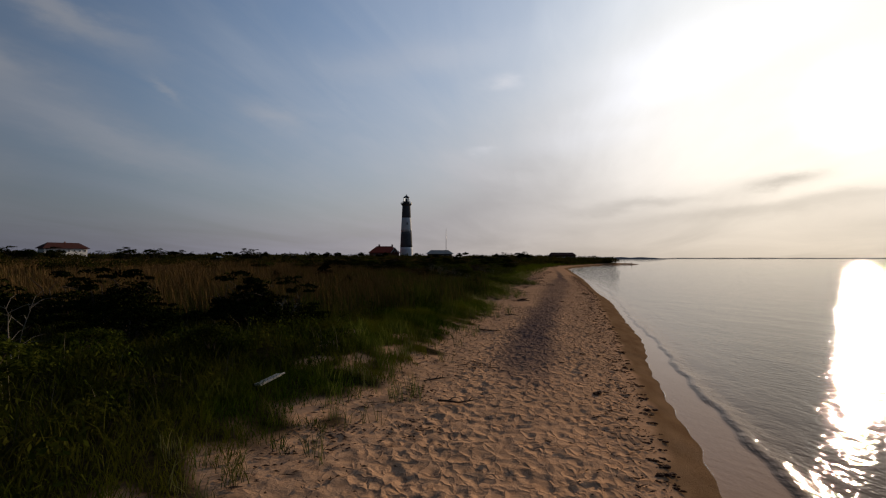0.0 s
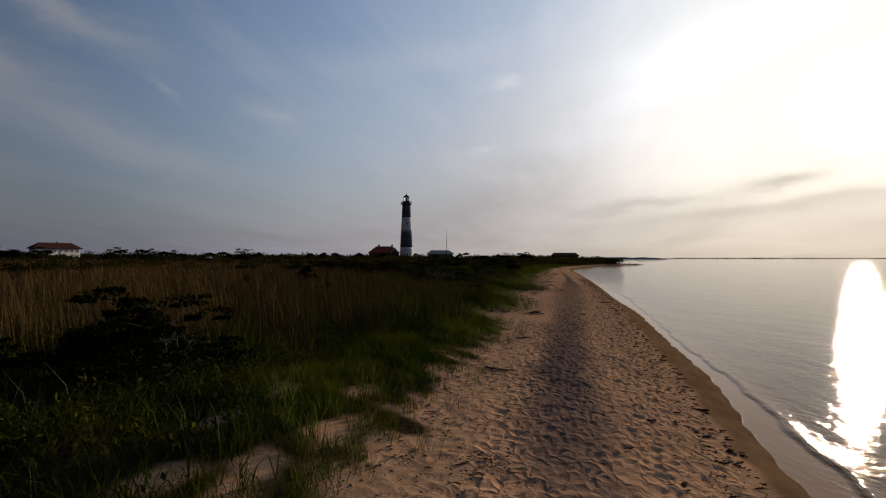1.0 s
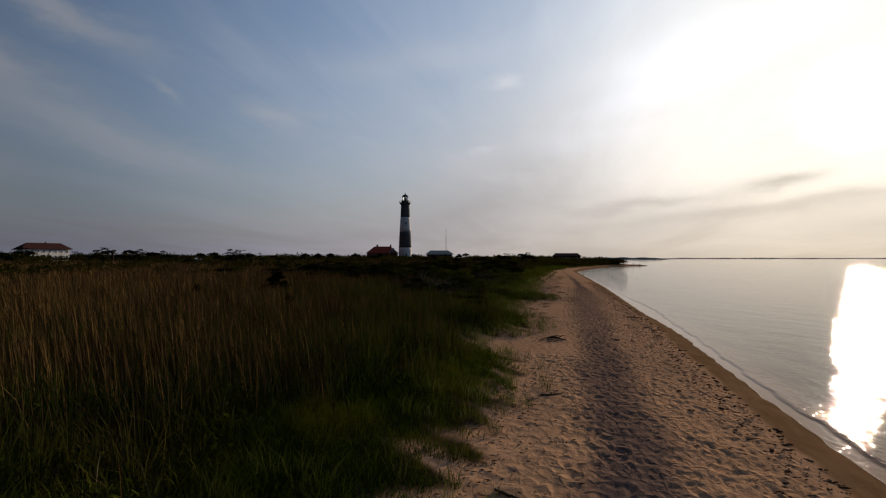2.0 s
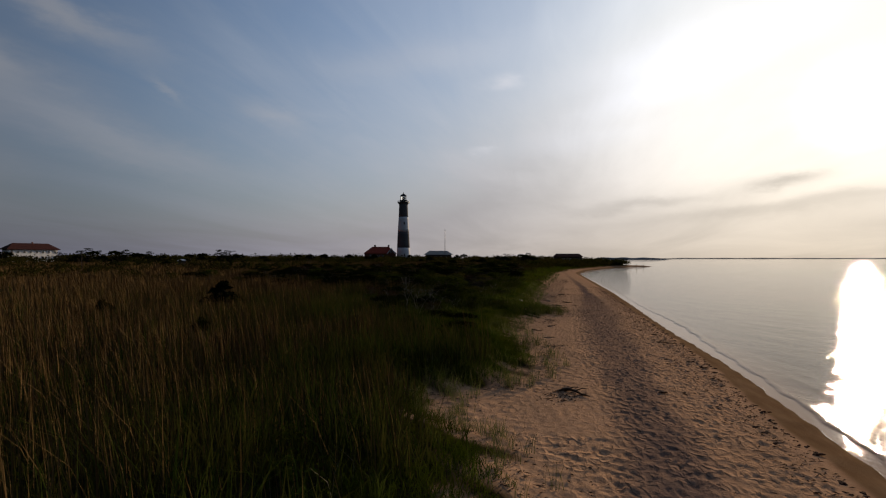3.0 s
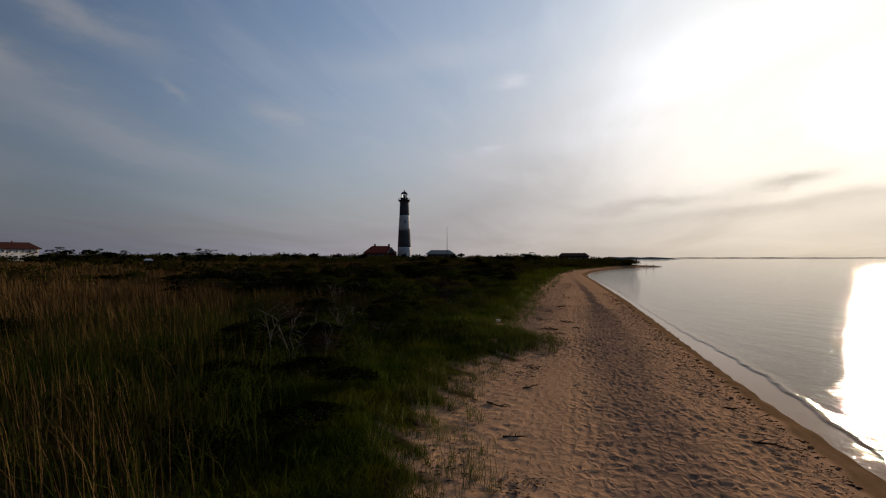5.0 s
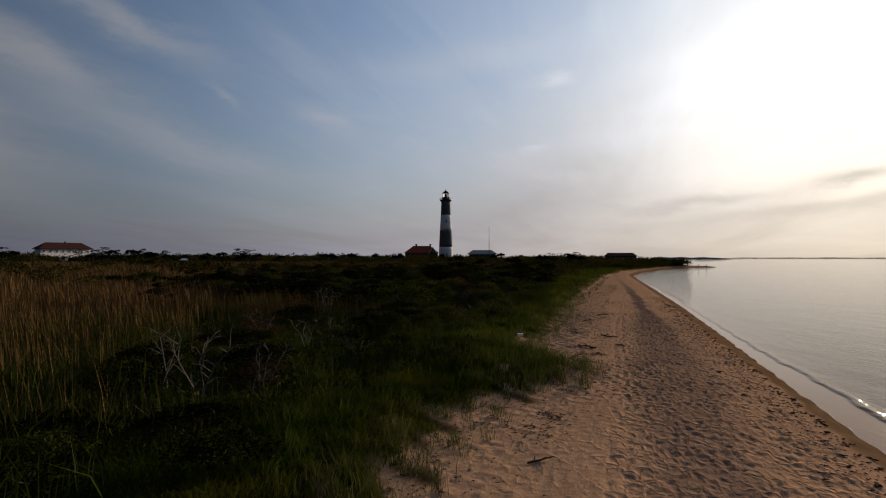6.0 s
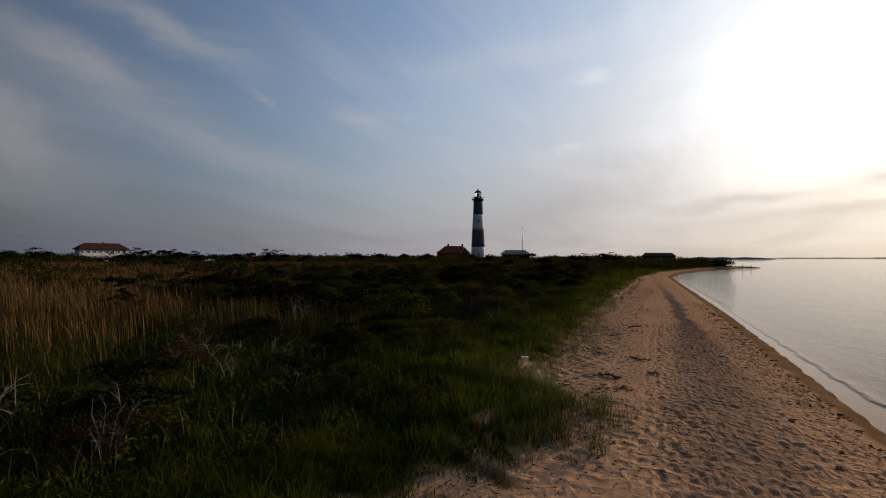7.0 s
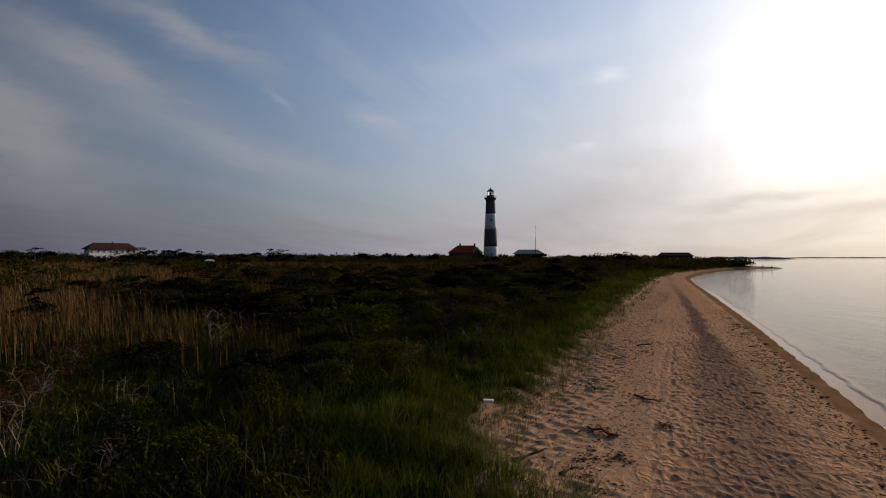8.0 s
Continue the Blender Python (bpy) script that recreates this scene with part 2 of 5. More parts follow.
def water_material():
    n = Nodes("water", 0.06, ior=1.33)
    n.b.inputs["Specular IOR Level"].default_value = 0.05
    n.b.inputs["Specular Tint"].default_value = (1.0, 0.95, 0.89, 1)

    def wind(sx, sy):
        g = n.t.nodes.new("ShaderNodeNewGeometry")
        m = n.node("ShaderNodeMapping")
        m.inputs["Rotation"].default_value = (0, 0, SUN_AZ + radians(38))
        m2 = n.node("ShaderNodeMapping")
        m2.inputs["Scale"].default_value = (sx, sy, 1)
        n.t.links.new(g.outputs["Position"], m.inputs[0])
        n.t.links.new(m.outputs[0], m2.inputs[0])
        return m2.outputs[0]

    small = n.noise(6.5, wind(0.45, 1.0), detail=2.5, rough=0.5)
    swell = n.noise(0.6, wind(0.35, 1.0), detail=3.0)
    fine = n.noise(15.0, wind(0.7, 1.0), detail=1.0)
    rough_sea = n.math("SUBTRACT", 1.0, n.math("MULTIPLY", n.attr("calm"), 0.74))
    b = n.bump(n.math("MULTIPLY", swell, rough_sea), 0.18, 0.24)
    b = n.bump(n.math("MULTIPLY", small, rough_sea), 0.46, 0.042, b)
    b = n.bump(n.math("MULTIPLY", fine, n.math("SUBTRACT", 1.0, n.math("MULTIPLY", n.attr("calm"), 0.55))), 0.55, 0.013, b)
    shallow = n.attr("shallow")
    c = n.mix(shallow, (0.088, 0.058, 0.034, 1), (0.42, 0.255, 0.155, 1))
    return n.done(c, b, 0.025)


SAND = sand_material()
WATER = water_material()
FOAM = plain("foam", (0.42, 0.38, 0.34), 0.6, grain=20, vary=0.1)
GRASS = leafy("grass", (0.0135, 0.0310, 0.0022), (0.0600, 0.0940, 0.0062), (0.0640, 0.0690, 0.0074), through_light=0.35, dim=0.62)
BEACHGRASS = leafy("beach_grass", (0.085, 0.110, 0.032), (0.20, 0.185, 0.075), through_light=0.3)
REED = leafy("dry_reed", (0.083, 0.048, 0.018), (0.220, 0.137, 0.060), (0.128, 0.080, 0.031), 0.8, 0.12, dim=0.8)
STALK = leafy("dead_stalk", (0.09, 0.075, 0.045), (0.24, 0.21, 0.14))
REED_GREEN = leafy("green_reed", (0.014, 0.028, 0.004), (0.062, 0.084, 0.014), (0.052, 0.050, 0.012), through_light=0.3, dim=0.6)
HERB = leafy("undergrowth", (0.0150, 0.0260, 0.0030), (0.0700, 0.0950, 0.0105), (0.0530, 0.0540, 0.0090), through_light=0.2)
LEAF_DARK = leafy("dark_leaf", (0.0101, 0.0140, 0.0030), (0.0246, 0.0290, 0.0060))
LEAF_GREEN = leafy("green_leaf", (0.0230, 0.0330, 0.0048), (0.0850, 0.0980, 0.0150), through_light=0.25)
LEAF_OLIVE = leafy("olive_leaf", (0.0403, 0.0420, 0.0072), (0.1200, 0.1060, 0.0210), through_light=0.25)
LEAF_GREY = leafy("grey_twig_leaf", (0.044, 0.034, 0.033), (0.105, 0.084, 0.078))
GRASS_TALL = leafy("tall_grass", (0.045, 0.070, 0.010), (0.125, 0.142, 0.032), through_light=0.35)
LEAF_RUST = leafy("rust_leaf", (0.055, 0.026, 0.013), (0.120, 0.055, 0.026))
BARK = plain("bark", (0.085, 0.065, 0.048), 0.9, grain=12, vary=0.4, bump=0.4)
DEADWOOD = plain("bleached_wood", (0.20, 0.175, 0.145), 0.85, grain=14, vary=0.3, bump=0.4)
PALEWOOD = plain("pale_log", (0.46, 0.43, 0.38), 0.85, grain=14, vary=0.2, bump=0.3)
DRIFTWOOD = plain("driftwood", (0.10, 0.075, 0.055), 0.85, grain=14, vary=0.4, bump=0.5)
WEED = plain("seaweed", (0.055, 0.025, 0.018), 0.95, grain=20, vary=0.5, bump=0.5)
STRAW = plain("straw", (0.095, 0.055, 0.036), 0.85, grain=20, vary=0.5)
WHITE = plain("white_paint", (0.86, 0.85, 0.82), 0.8, grain=0.5, vary=0.08)
# the tower's black is lifted to charcoal, with aerial haze in its colour
HAZED_BLACK = plain("hazed_black", (0.135, 0.132, 0.128), 0.85, grain=0.5, vary=0.2)
BRICK = plain("brick_wall", (0.20, 0.085, 0.06), 0.85, grain=2, vary=0.25)
RED_ROOF = plain("red_roof", (0.40, 0.075, 0.045), 0.75, grain=1.5, vary=0.25)
BROWN_ROOF = plain("brown_roof", (0.065, 0.026, 0.022), 0.75, grain=1.5, vary=0.25)
GREY_ROOF = plain("grey_roof", (0.35, 0.34, 0.31), 0.85, grain=1.5, vary=0.15)
DARK_ROOF = plain("dark_roof", (0.075, 0.030, 0.024), 0.9, grain=1.5, vary=0.25)
SHINGLE = plain("weathered_shingle", (0.075, 0.062, 0.052), 0.9, grain=2, vary=0.25)
IRON = plain("dark_iron", (0.03, 0.03, 0.032), 0.5, 0.6, grain=4, vary=0.2)
STEEL = plain("grey_steel", (0.16, 0.16, 0.17), 0.5, 0.5, grain=4, vary=0.15)
STONE = plain("granite", (0.30, 0.29, 0.27), 0.85, grain=3, vary=0.2)
PANE = plain("dark_pane", (0.02, 0.024, 0.03), 0.08, grain=1, vary=0.1)
FAR_WOOD = leafy("far_leaf", (0.0140, 0.0180, 0.0034), (0.0430, 0.0490, 0.0090), (0.0493, 0.0400, 0.0102), patch=0.045, through_light=0.25)
# wooded shore paled to grey: distance haze is put into the base colour
HAZY_SHORE = plain("hazy_shore", (0.20, 0.20, 0.21), 0.95, grain=0.02, vary=0.1)
glass = Nodes("lantern_glass", 0.02)
glass.b.inputs["Transmission Weight"].default_value = 1.0
GLASS = glass.done((0.9, 0.93, 0.95, 1))


# ---- mesh helpers ----
def arrays(name, verts, quads=None, tris=None, mat=None, smooth=False, attrs=None):
    """A mesh straight from numpy arrays."""
    me = bpy.data.meshes.new(name)
    verts = np.asarray(verts, dtype=np.float32)
    loops, starts, at = [], [], 0
    for f in (quads, tris):
        if f is None or len(f) == 0:
            continue
        f = np.asarray(f, dtype=np.int32)
        loops.append(f.ravel())
        starts.append(at + np.arange(len(f), dtype=np.int32) * f.shape[1])
        at += f.size
    loops, starts = np.concatenate(loops), np.concatenate(starts)
    me.vertices.add(len(verts))
    me.vertices.foreach_set("co", verts.ravel())
    me.loops.add(len(loops))
    me.loops.foreach_set("vertex_index", loops)
    me.polygons.add(len(starts))
    me.polygons.foreach_set("loop_start", starts)
    for key, values in (attrs or {}).items():
        a = me.attributes.new(key, "FLOAT", "POINT")
        a.data.foreach_set("value", np.asarray(values, dtype=np.float32).ravel())
    me.update(calc_edges=True)
    if smooth:
        me.polygons.foreach_set("use_smooth", np.ones(len(starts), dtype=bool))
    if mat:
        me.materials.append(mat)
    return me


def part(name, bm, material, parent=None, label="", smooth=False):
    me = bpy.data.meshes.new(name)
    bm.to_mesh(me)
    bm.free()
    me.materials.append(material)
    if smooth:
        for p in me.polygons:
            p.use_smooth = len(p.vertices) <= 4
    ob = new(name, me)
    if parent:
        ob.parent = parent
    return tagged(ob, label)


def thing(name, m, label, category, group=""):
    ob = new(name)
    ob.matrix_basis = m
    return tagged(ob, label, category, group)


def box(bm, x0, x1, y0, y1, z0, z1, bevel=0.0):
    r = bmesh.ops.create_cube(bm, size=1.0, matrix=Matrix.Translation(((x0 + x1) / 2, (y0 + y1) / 2, (z0 + z1) / 2)) @ Matrix.Diagonal((x1 - x0, y1 - y0, z1 - z0, 1)))
    if bevel:
        edges = list({e for v in r["verts"] for e in v.link_edges})
        bmesh.ops.bevel(bm, geom=edges, offset=bevel, segments=1, affect="EDGES")
    return bm


def boxed(*args, **kw):
    return box(bmesh.new(), *args, **kw)


def lathe(profile, seg=32, bm=None):
    """Rings of (radius, z), joined; closed at both ends."""
    bm = bm or bmesh.new()
    rings = []
    for r, z in profile:
        rings.append([bm.verts.new((r * math.cos(a), r * math.sin(a), z)) for a in [2 * math.pi * i / seg for i in range(seg)]])
    for a, b in zip(rings, rings[1:]):
        for i in range(seg):
            bm.faces.new((a[i], a[(i + 1) % seg], b[(i + 1) % seg], b[i]))
    bm.faces.new(rings[0][::-1])
    bm.faces.new(rings[-1])
    return bm


def tube(bm, points, radii, seg=6):
    """A tapered limb through points."""
    rings = []
    for i, p in enumerate(points):
        p = Vector(p)
        d = Vector(points[min(i + 1, len(points) - 1)]) - Vector(points[max(i - 1, 0)])
        q = d.to_track_quat("Z", "Y")
        rings.append([bm.verts.new(p + q @ Vector((radii[i] * math.cos(2 * math.pi * k / seg), radii[i] * math.sin(2 * math.pi * k / seg), 0))) for k in range(seg)])
    for a, b in zip(rings, rings[1:]):
        for k in range(seg):
            bm.faces.new((a[k], a[(k + 1) % seg], b[(k + 1) % seg], b[k]))
    bm.faces.new(rings[0][::-1])
    bm.faces.new(rings[-1])
    return bm


# ---- plan of the shore ----
SHORE = ((-600, -40), (0, 3.6), (13.6, 5.0), (20, 5.6), (28, 6.3), (36, 6.8), (44, 7.25), (57, 7.55), (75, 8.05), (88, 8.4), (111, 8.6), (150, 8.6), (165, 8.8), (200, 13), (240, 21), (262, 28), (276, 37), (282, 45), (286, 46), (290, 38), (310, 34), (420, 36), (900, 30), (5000, -600))
EDGE = ((-600, -44), (0, -0.9), (10.6, -0.6), (14, -0.5), (16, -0.1), (22, -0.1), (26, 0.1), (30, 0.4), (33, 0.35), (34.5, -0.5), (35.5, -1.4), (37.4, -1.7), (38.6, -0.6), (39.5, -0.1), (41.5, 0.5), (44, 0.3), (47, -0.5), (50, -0.65), (53, -0.8), (55, 0.0), (57, 0.8), (59, 1.05), (60.3, 0.7), (61, -1.0), (62.3, -0.5), (68.8, -0.2), (81, -0.1), (92, 0.2), (102, 0.95), (124, 1.7), (150, 3.3), (165, 5.0), (180, 6.8), (200, 10.6), (240, 19), (262, 26), (276, 35), (300, 36), (420, 36), (900, 24), (5000, -606))
# how far the water's edge, the wet band and the wavelet's crest lie from that line
LAP = ((0, 0.0), (15, 0.0), (19, -0.18), (23, -0.22), (25, -0.06), (28, -0.06), (33, -0.18), (41, -0.22), (46, -0.20), (50, -0.26), (54, -0.40), (60, -0.45), (74, -0.45), (80, -0.5), (107, -0.55), (170, -0.3), (260, 0.0))
DAMP = ((12, 0.68), (17, 0.75), (24, 1.0), (33, 1.2), (41, 1.3), (50, 1.1), (58, 1.1), (70, 1.3), (90, 1.5), (160, 1.4))
CREST = ((9, 1.1), (13, 0.97), (16, 0.9), (18, 0.75), (21.7, 0.58), (26, 0.58), (31, 0.36), (34, 0.25), (38, 0.3), (45, 0.35), (50, 0.42), (54, 0.58), (56.7, 0.7), (62.4, 0.58), (66.8, 0.3), (73, 0.19), (83, 0.05), (90, 0.0))
SURF = ((9, 1.2), (18, 1.2), (22, 1.0), (26, 0.9), (31, 0.6), (38, 0.4), (44, 0.4), (50, 0.5), (55, 1.2), (57, 1.3), (63, 1.1), (75, 0.8), (90, 0.3), (130, 0.0))
TRACK = ((34, 2.05), (42, 1.98), (45, 1.88), (52, 2.1), (60, 2.4), (64, 2.47), (72, 2.7), (82, 3.25), (90, 3.5))


def along(table, y):
    return np.interp(y, *zip(*table))


def lap(y):
    return along(LAP, y) + 0.035 * np.sin(y * 2.3 + 0.6) * np.sin(y * 0.71) + 0.02 * np.sin(y * 5.1)


def shore_x(y):
    return np.interp(y, *zip(*SHORE))


def edge_x(y):
    return np.interp(y, *zip(*EDGE))


def smooth01(t):
    t = np.clip(t, 0, 1)
    return t * t * (3 - 2 * t)


def waves2(x, y, seed, scale):
    """Cheap smooth noise: a few sines of mixed direction, about -1 to 1."""
    r = np.random.RandomState(seed)
    out = 0.0
    for k in range(7):
        a, f, ph = r.uniform(0, 6.28), r.uniform(0.5, 1.8) / scale, r.uniform(0, 6.28)
        out = out + np.sin((x * math.cos(a) + y * math.sin(a)) * f * 2 * math.pi + ph)
    return out / 3.2


def ground_z(x, y):
    d = shore_x(y) + lap(y) - x
    inland = edge_x(y) - x
    z = np.where(d > 0, 0.62 * (1 - np.exp(-np.maximum(d, 0) / 2.2)), np.maximum(d * 0.13, -3.0))
    z = z + 0.27 * smooth01((inland + 0.6) / 2.2)
    z = z + smooth01(inland / 3.0) * (0.10 * waves2(x, y, 3, 3.0) + 0.12 * waves2(x, y, 4, 14.0))
    far = np.hypot(x, y - 30)
    z = z + smooth01(inland / 30.0) * np.clip(far - 45, 0, 420) * 0.0055
    return z


OPENINGS = ((0.92, 58.8, 0.34), (1.3, 57.3, 0.28), (-1.2, 20.8, 0.28), (-2.5, 20.2, 0.20), (-0.75, 63.4, 0.35), (-0.4, 57.4, 0.24), (0.25, 60.0, 0.34), (0.3, 61.6, 0.28), (-0.7, 13.8, 0.28), (-2.5, 18.6, 0.26), (-1.9, 16.5, 0.30), (-2.2, 19.9, 0.25), (-1.2, 17.2, 0.33), (-0.9, 18.7, 0.33))


# ---- ground: one sheet to the horizon ----
def axis(fine0, fine1, step, ends, grow=1.22, cap=(-9e9, 1)):
    mid_part = list(np.arange(fine0, fine1, step))
    lo, s = [], step
    p = fine0
    while p > ends[0]:
        s *= grow
        p -= s
        lo.append(p)
    hi, s, p = [], step, mid_part[-1]
    while p < ends[1]:
        s *= grow
        if p < cap[0]:
            s = min(s, cap[1])
        p += s
        hi.append(p)
    return np.array(lo[::-1] + mid_part + hi)


def grid_faces(nx, ny):
    i = np.arange(nx * ny).reshape(ny, nx)
    return np.stack([i[:-1, :-1], i[:-1, 1:], i[1:, 1:], i[1:, :-1]], -1).reshape(-1, 4)


def pits(x, y, sx=0.19, sy=0.36):
    """Old footprints worn into one another: shallow bowls that meet in narrow crests."""
    r = np.random.RandomState(12)
    jx, jy, dep = r.uniform(0.05, 0.95, (512, 512)), r.uniform(0.05, 0.95, (512, 512)), r.uniform(0.006, 0.034, (512, 512))
    x = x + 0.05 * waves2(x, y, 13, 0.7)
    ci, cj = np.floor(x / sx).astype(int), np.floor(y / sy).astype(int)
    f1, f2, depth = np.full(x.shape, 9.0), np.full(x.shape, 9.0), np.zeros(x.shape)
    for a in (-1, 0, 1):
        for b in (-1, 0, 1):
            i, j = (ci + a) % 512, (cj + b) % 512
            d = np.hypot(x / sx - ci - a - jx[i, j], y / sy - cj - b - jy[i, j])
            nearer = d < f1
            f2 = np.where(nearer, f1, np.minimum(f2, d))
            depth = np.where(nearer, dep[i, j], depth)
            f1 = np.where(nearer, d, f1)
    return -depth * smooth01((f2 - f1) / 0.5)


def build_ground():
    xs = axis(-1.8, 7.4, 0.042, (-4600, 4600), 1.2, (52, 1.4))
    ys = axis(11.6, 76.0, 0.052, (-4600, 4800), 1.05, (320, 1.9))
    X, Y = np.meshgrid(xs, ys)
    Z = ground_z(X, Y)
    D = shore_x(Y) - X
    inland = edge_x(Y) - X
    # trodden sand: overlapping bowls that meet in sharp crests
    r = np.random.RandomState(11)
    feet = np.zeros_like(Z)
    for k in range(26000):
        y = r.uniform(10.5, 112)
        lo, hi = edge_x(y) - 0.3, shore_x(y) - along(DAMP, y) + 0.1
        x = lo + (hi - lo) * r.uniform(0, 1)
        left = along(TRACK, y) - x if y > 35 else edge_x(y) + 1.1 - x
        if left > 0 and r.uniform() < 0.72:
            continue
        a = r.normal(0, 0.35)
        L, W = r.uniform(0.13, 0.24), r.uniform(0.06, 0.11)
        depth = r.uniform(0.012, 0.029)
        i0, i1 = np.searchsorted(xs, (x - 0.34, x + 0.34))
        j0, j1 = np.searchsorted(ys, (y - 0.34, y + 0.34))
        if i1 - i0 < 2 or j1 - j0 < 2:
            continue
        gx, gy = X[j0:j1, i0:i1] - x, Y[j0:j1, i0:i1] - y
        u = (gx * math.cos(a) + gy * math.sin(a)) / W
        v = (-gx * math.sin(a) + gy * math.cos(a)) / L
        q = u * u + v * v
        old = feet[j0:j1, i0:i1]
        bowl = depth * (q - 1.0)
        feet[j0:j1, i0:i1] = np.where(q < 1.0, np.minimum(bowl, old - 0.15 * depth), old + 0.34 * depth * np.exp(-((np.sqrt(q) - 1.12) / 0.16) ** 2))
    trod = smooth01((D - along(DAMP, Y) + 0.12 * waves2(X, Y, 33, 1.5)) / 0.35) * (1 - 0.75 * smooth01((inland + 0.2) / 0.8))
    # the strip by the grass is less walked on
    worn = np.where(Y > 35, X - along(TRACK, Y), X - edge_x(Y) - 1.1)
    walked = 0.10 + 0.90 * smooth01((worn + 0.25) / 0.7)
    Z = Z + walked * (0.4 * np.clip(feet, -0.055, 0.035) + 0.95 * pits(X, Y)) * trod
    # single steps on the damp sand
    for x, y in ((5.81, 43.6), (6.13, 43.17), (5.67, 41.56), (5.57, 41.25), (5.35, 40.48), (5.9, 45.2), (5.2, 39.4), (4.6, 20.3), (4.75, 17.1)):
        q = ((X - x) / 0.07) ** 2 + ((Y - y) / 0.13) ** 2
        Z = Z - 0.022 * np.exp(-q * q) + 0.006 * np.exp(-(np.sqrt(q) - 1.4) ** 2 * 6)
    # wheel tracks of a cart, two narrow ruts
    on = smooth01((Y - 34) / 3) * smooth01((88 - Y) / 8) * (0.65 + 0.35 * waves2(X, Y, 35, 2.0))
    for off in (0.0, 0.27, -0.85):
        q = (X - along(TRACK, Y) - off - 0.04 * waves2(X, Y, 36, 1.6)) / 0.05
        Z = Z + on * (0.6 if off < 0 else 1.0) * (-0.014 * np.exp(-q * q) + 0.005 * np.exp(-(np.abs(q) - 1.7) ** 2 * 2))
    # windblown lumps by the grass
    lumps = smooth01((0.2 - inland) / 0.5) * smooth01((2.2 + inland) / 0.8) * smooth01((D - 2.2) / 0.6)
    Z = Z + np.interp(Y, (55, 61), (0.012, 0.024)) * lumps * np.maximum(waves2(X, Y, 37, 0.55), -0.3) * (1 - 0.7 * smooth01((Y - 76) / 20))
    near = trod * (1 - smooth01((Y - 74) / 6))
    Z = Z + 0.006 * waves2(X, Y, 8, 0.24) * near + 0.010 * waves2(X, Y, 9, 2.3) * near
    far_trod = trod * (0.35 + 0.65 * smooth01((worn + 0.4) / 0.8)) * (0.75 + 0.25 * smooth01((Y - 70) / 10))
    # attributes
    drift = np.interp(Y, (17, 20, 24, 27, 30, 34, 38, 44, 50, 60, 68, 80, 91, 120), (2.4, 2.3, 2.25, 2.5, 2.65, 2.8, 2.9, 3.3, 3.4, 3.9, 4.3, 4.6, 4.8, 4.7))
    width = np.interp(Y, (17, 20, 28, 35, 45, 60, 70, 80, 95), (0.55, 0.75, 0.72, 0.65, 0.85, 1.1, 0.9, 0.45, 0.4))
    mineral = np.exp(-((X - drift + 0.14 * waves2(X, Y, 21, 4.0)) / width) ** 4) * np.interp(Y, (16, 19.5, 24, 34, 45, 60, 72, 80, 95, 130), (0.05, 0.85, 1.0, 0.8, 0.55, 0.5, 0.62, 0.95, 0.9, 0.2))
    wob = 0.10 * waves2(X, Y, 31, 2.5)
    wet = smooth01((along(DAMP, Y) + wob - D) / 0.30)
    # reaches past the grass edge, to darken sand where the grass shades it
    soil_shade = smooth01((inland + 0.15 + 0.6 * waves2(X, Y, 41, 1.3)) / 0.9)
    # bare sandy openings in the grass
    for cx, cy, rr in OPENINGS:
        soil_shade = soil_shade * smooth01(np.hypot((X - cx), (Y - cy) * 0.45) / rr - 0.35 + 0.3 * waves2(X, Y, 44, 0.8))
    faces = grid_faces(len(xs), len(ys))
    faces = faces[(D.ravel()[faces].max(1) > -4.0)]
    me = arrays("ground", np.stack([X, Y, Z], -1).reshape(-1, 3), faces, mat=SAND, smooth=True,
                attrs={"mineral": mineral, "wet": wet, "soil_shade": soil_shade, "trod": far_trod})
    return tagged(new("ground", me), "tan trodden sand beach with damp edge and dark shaded earth inland", "ground", kind="structure")


build_ground()


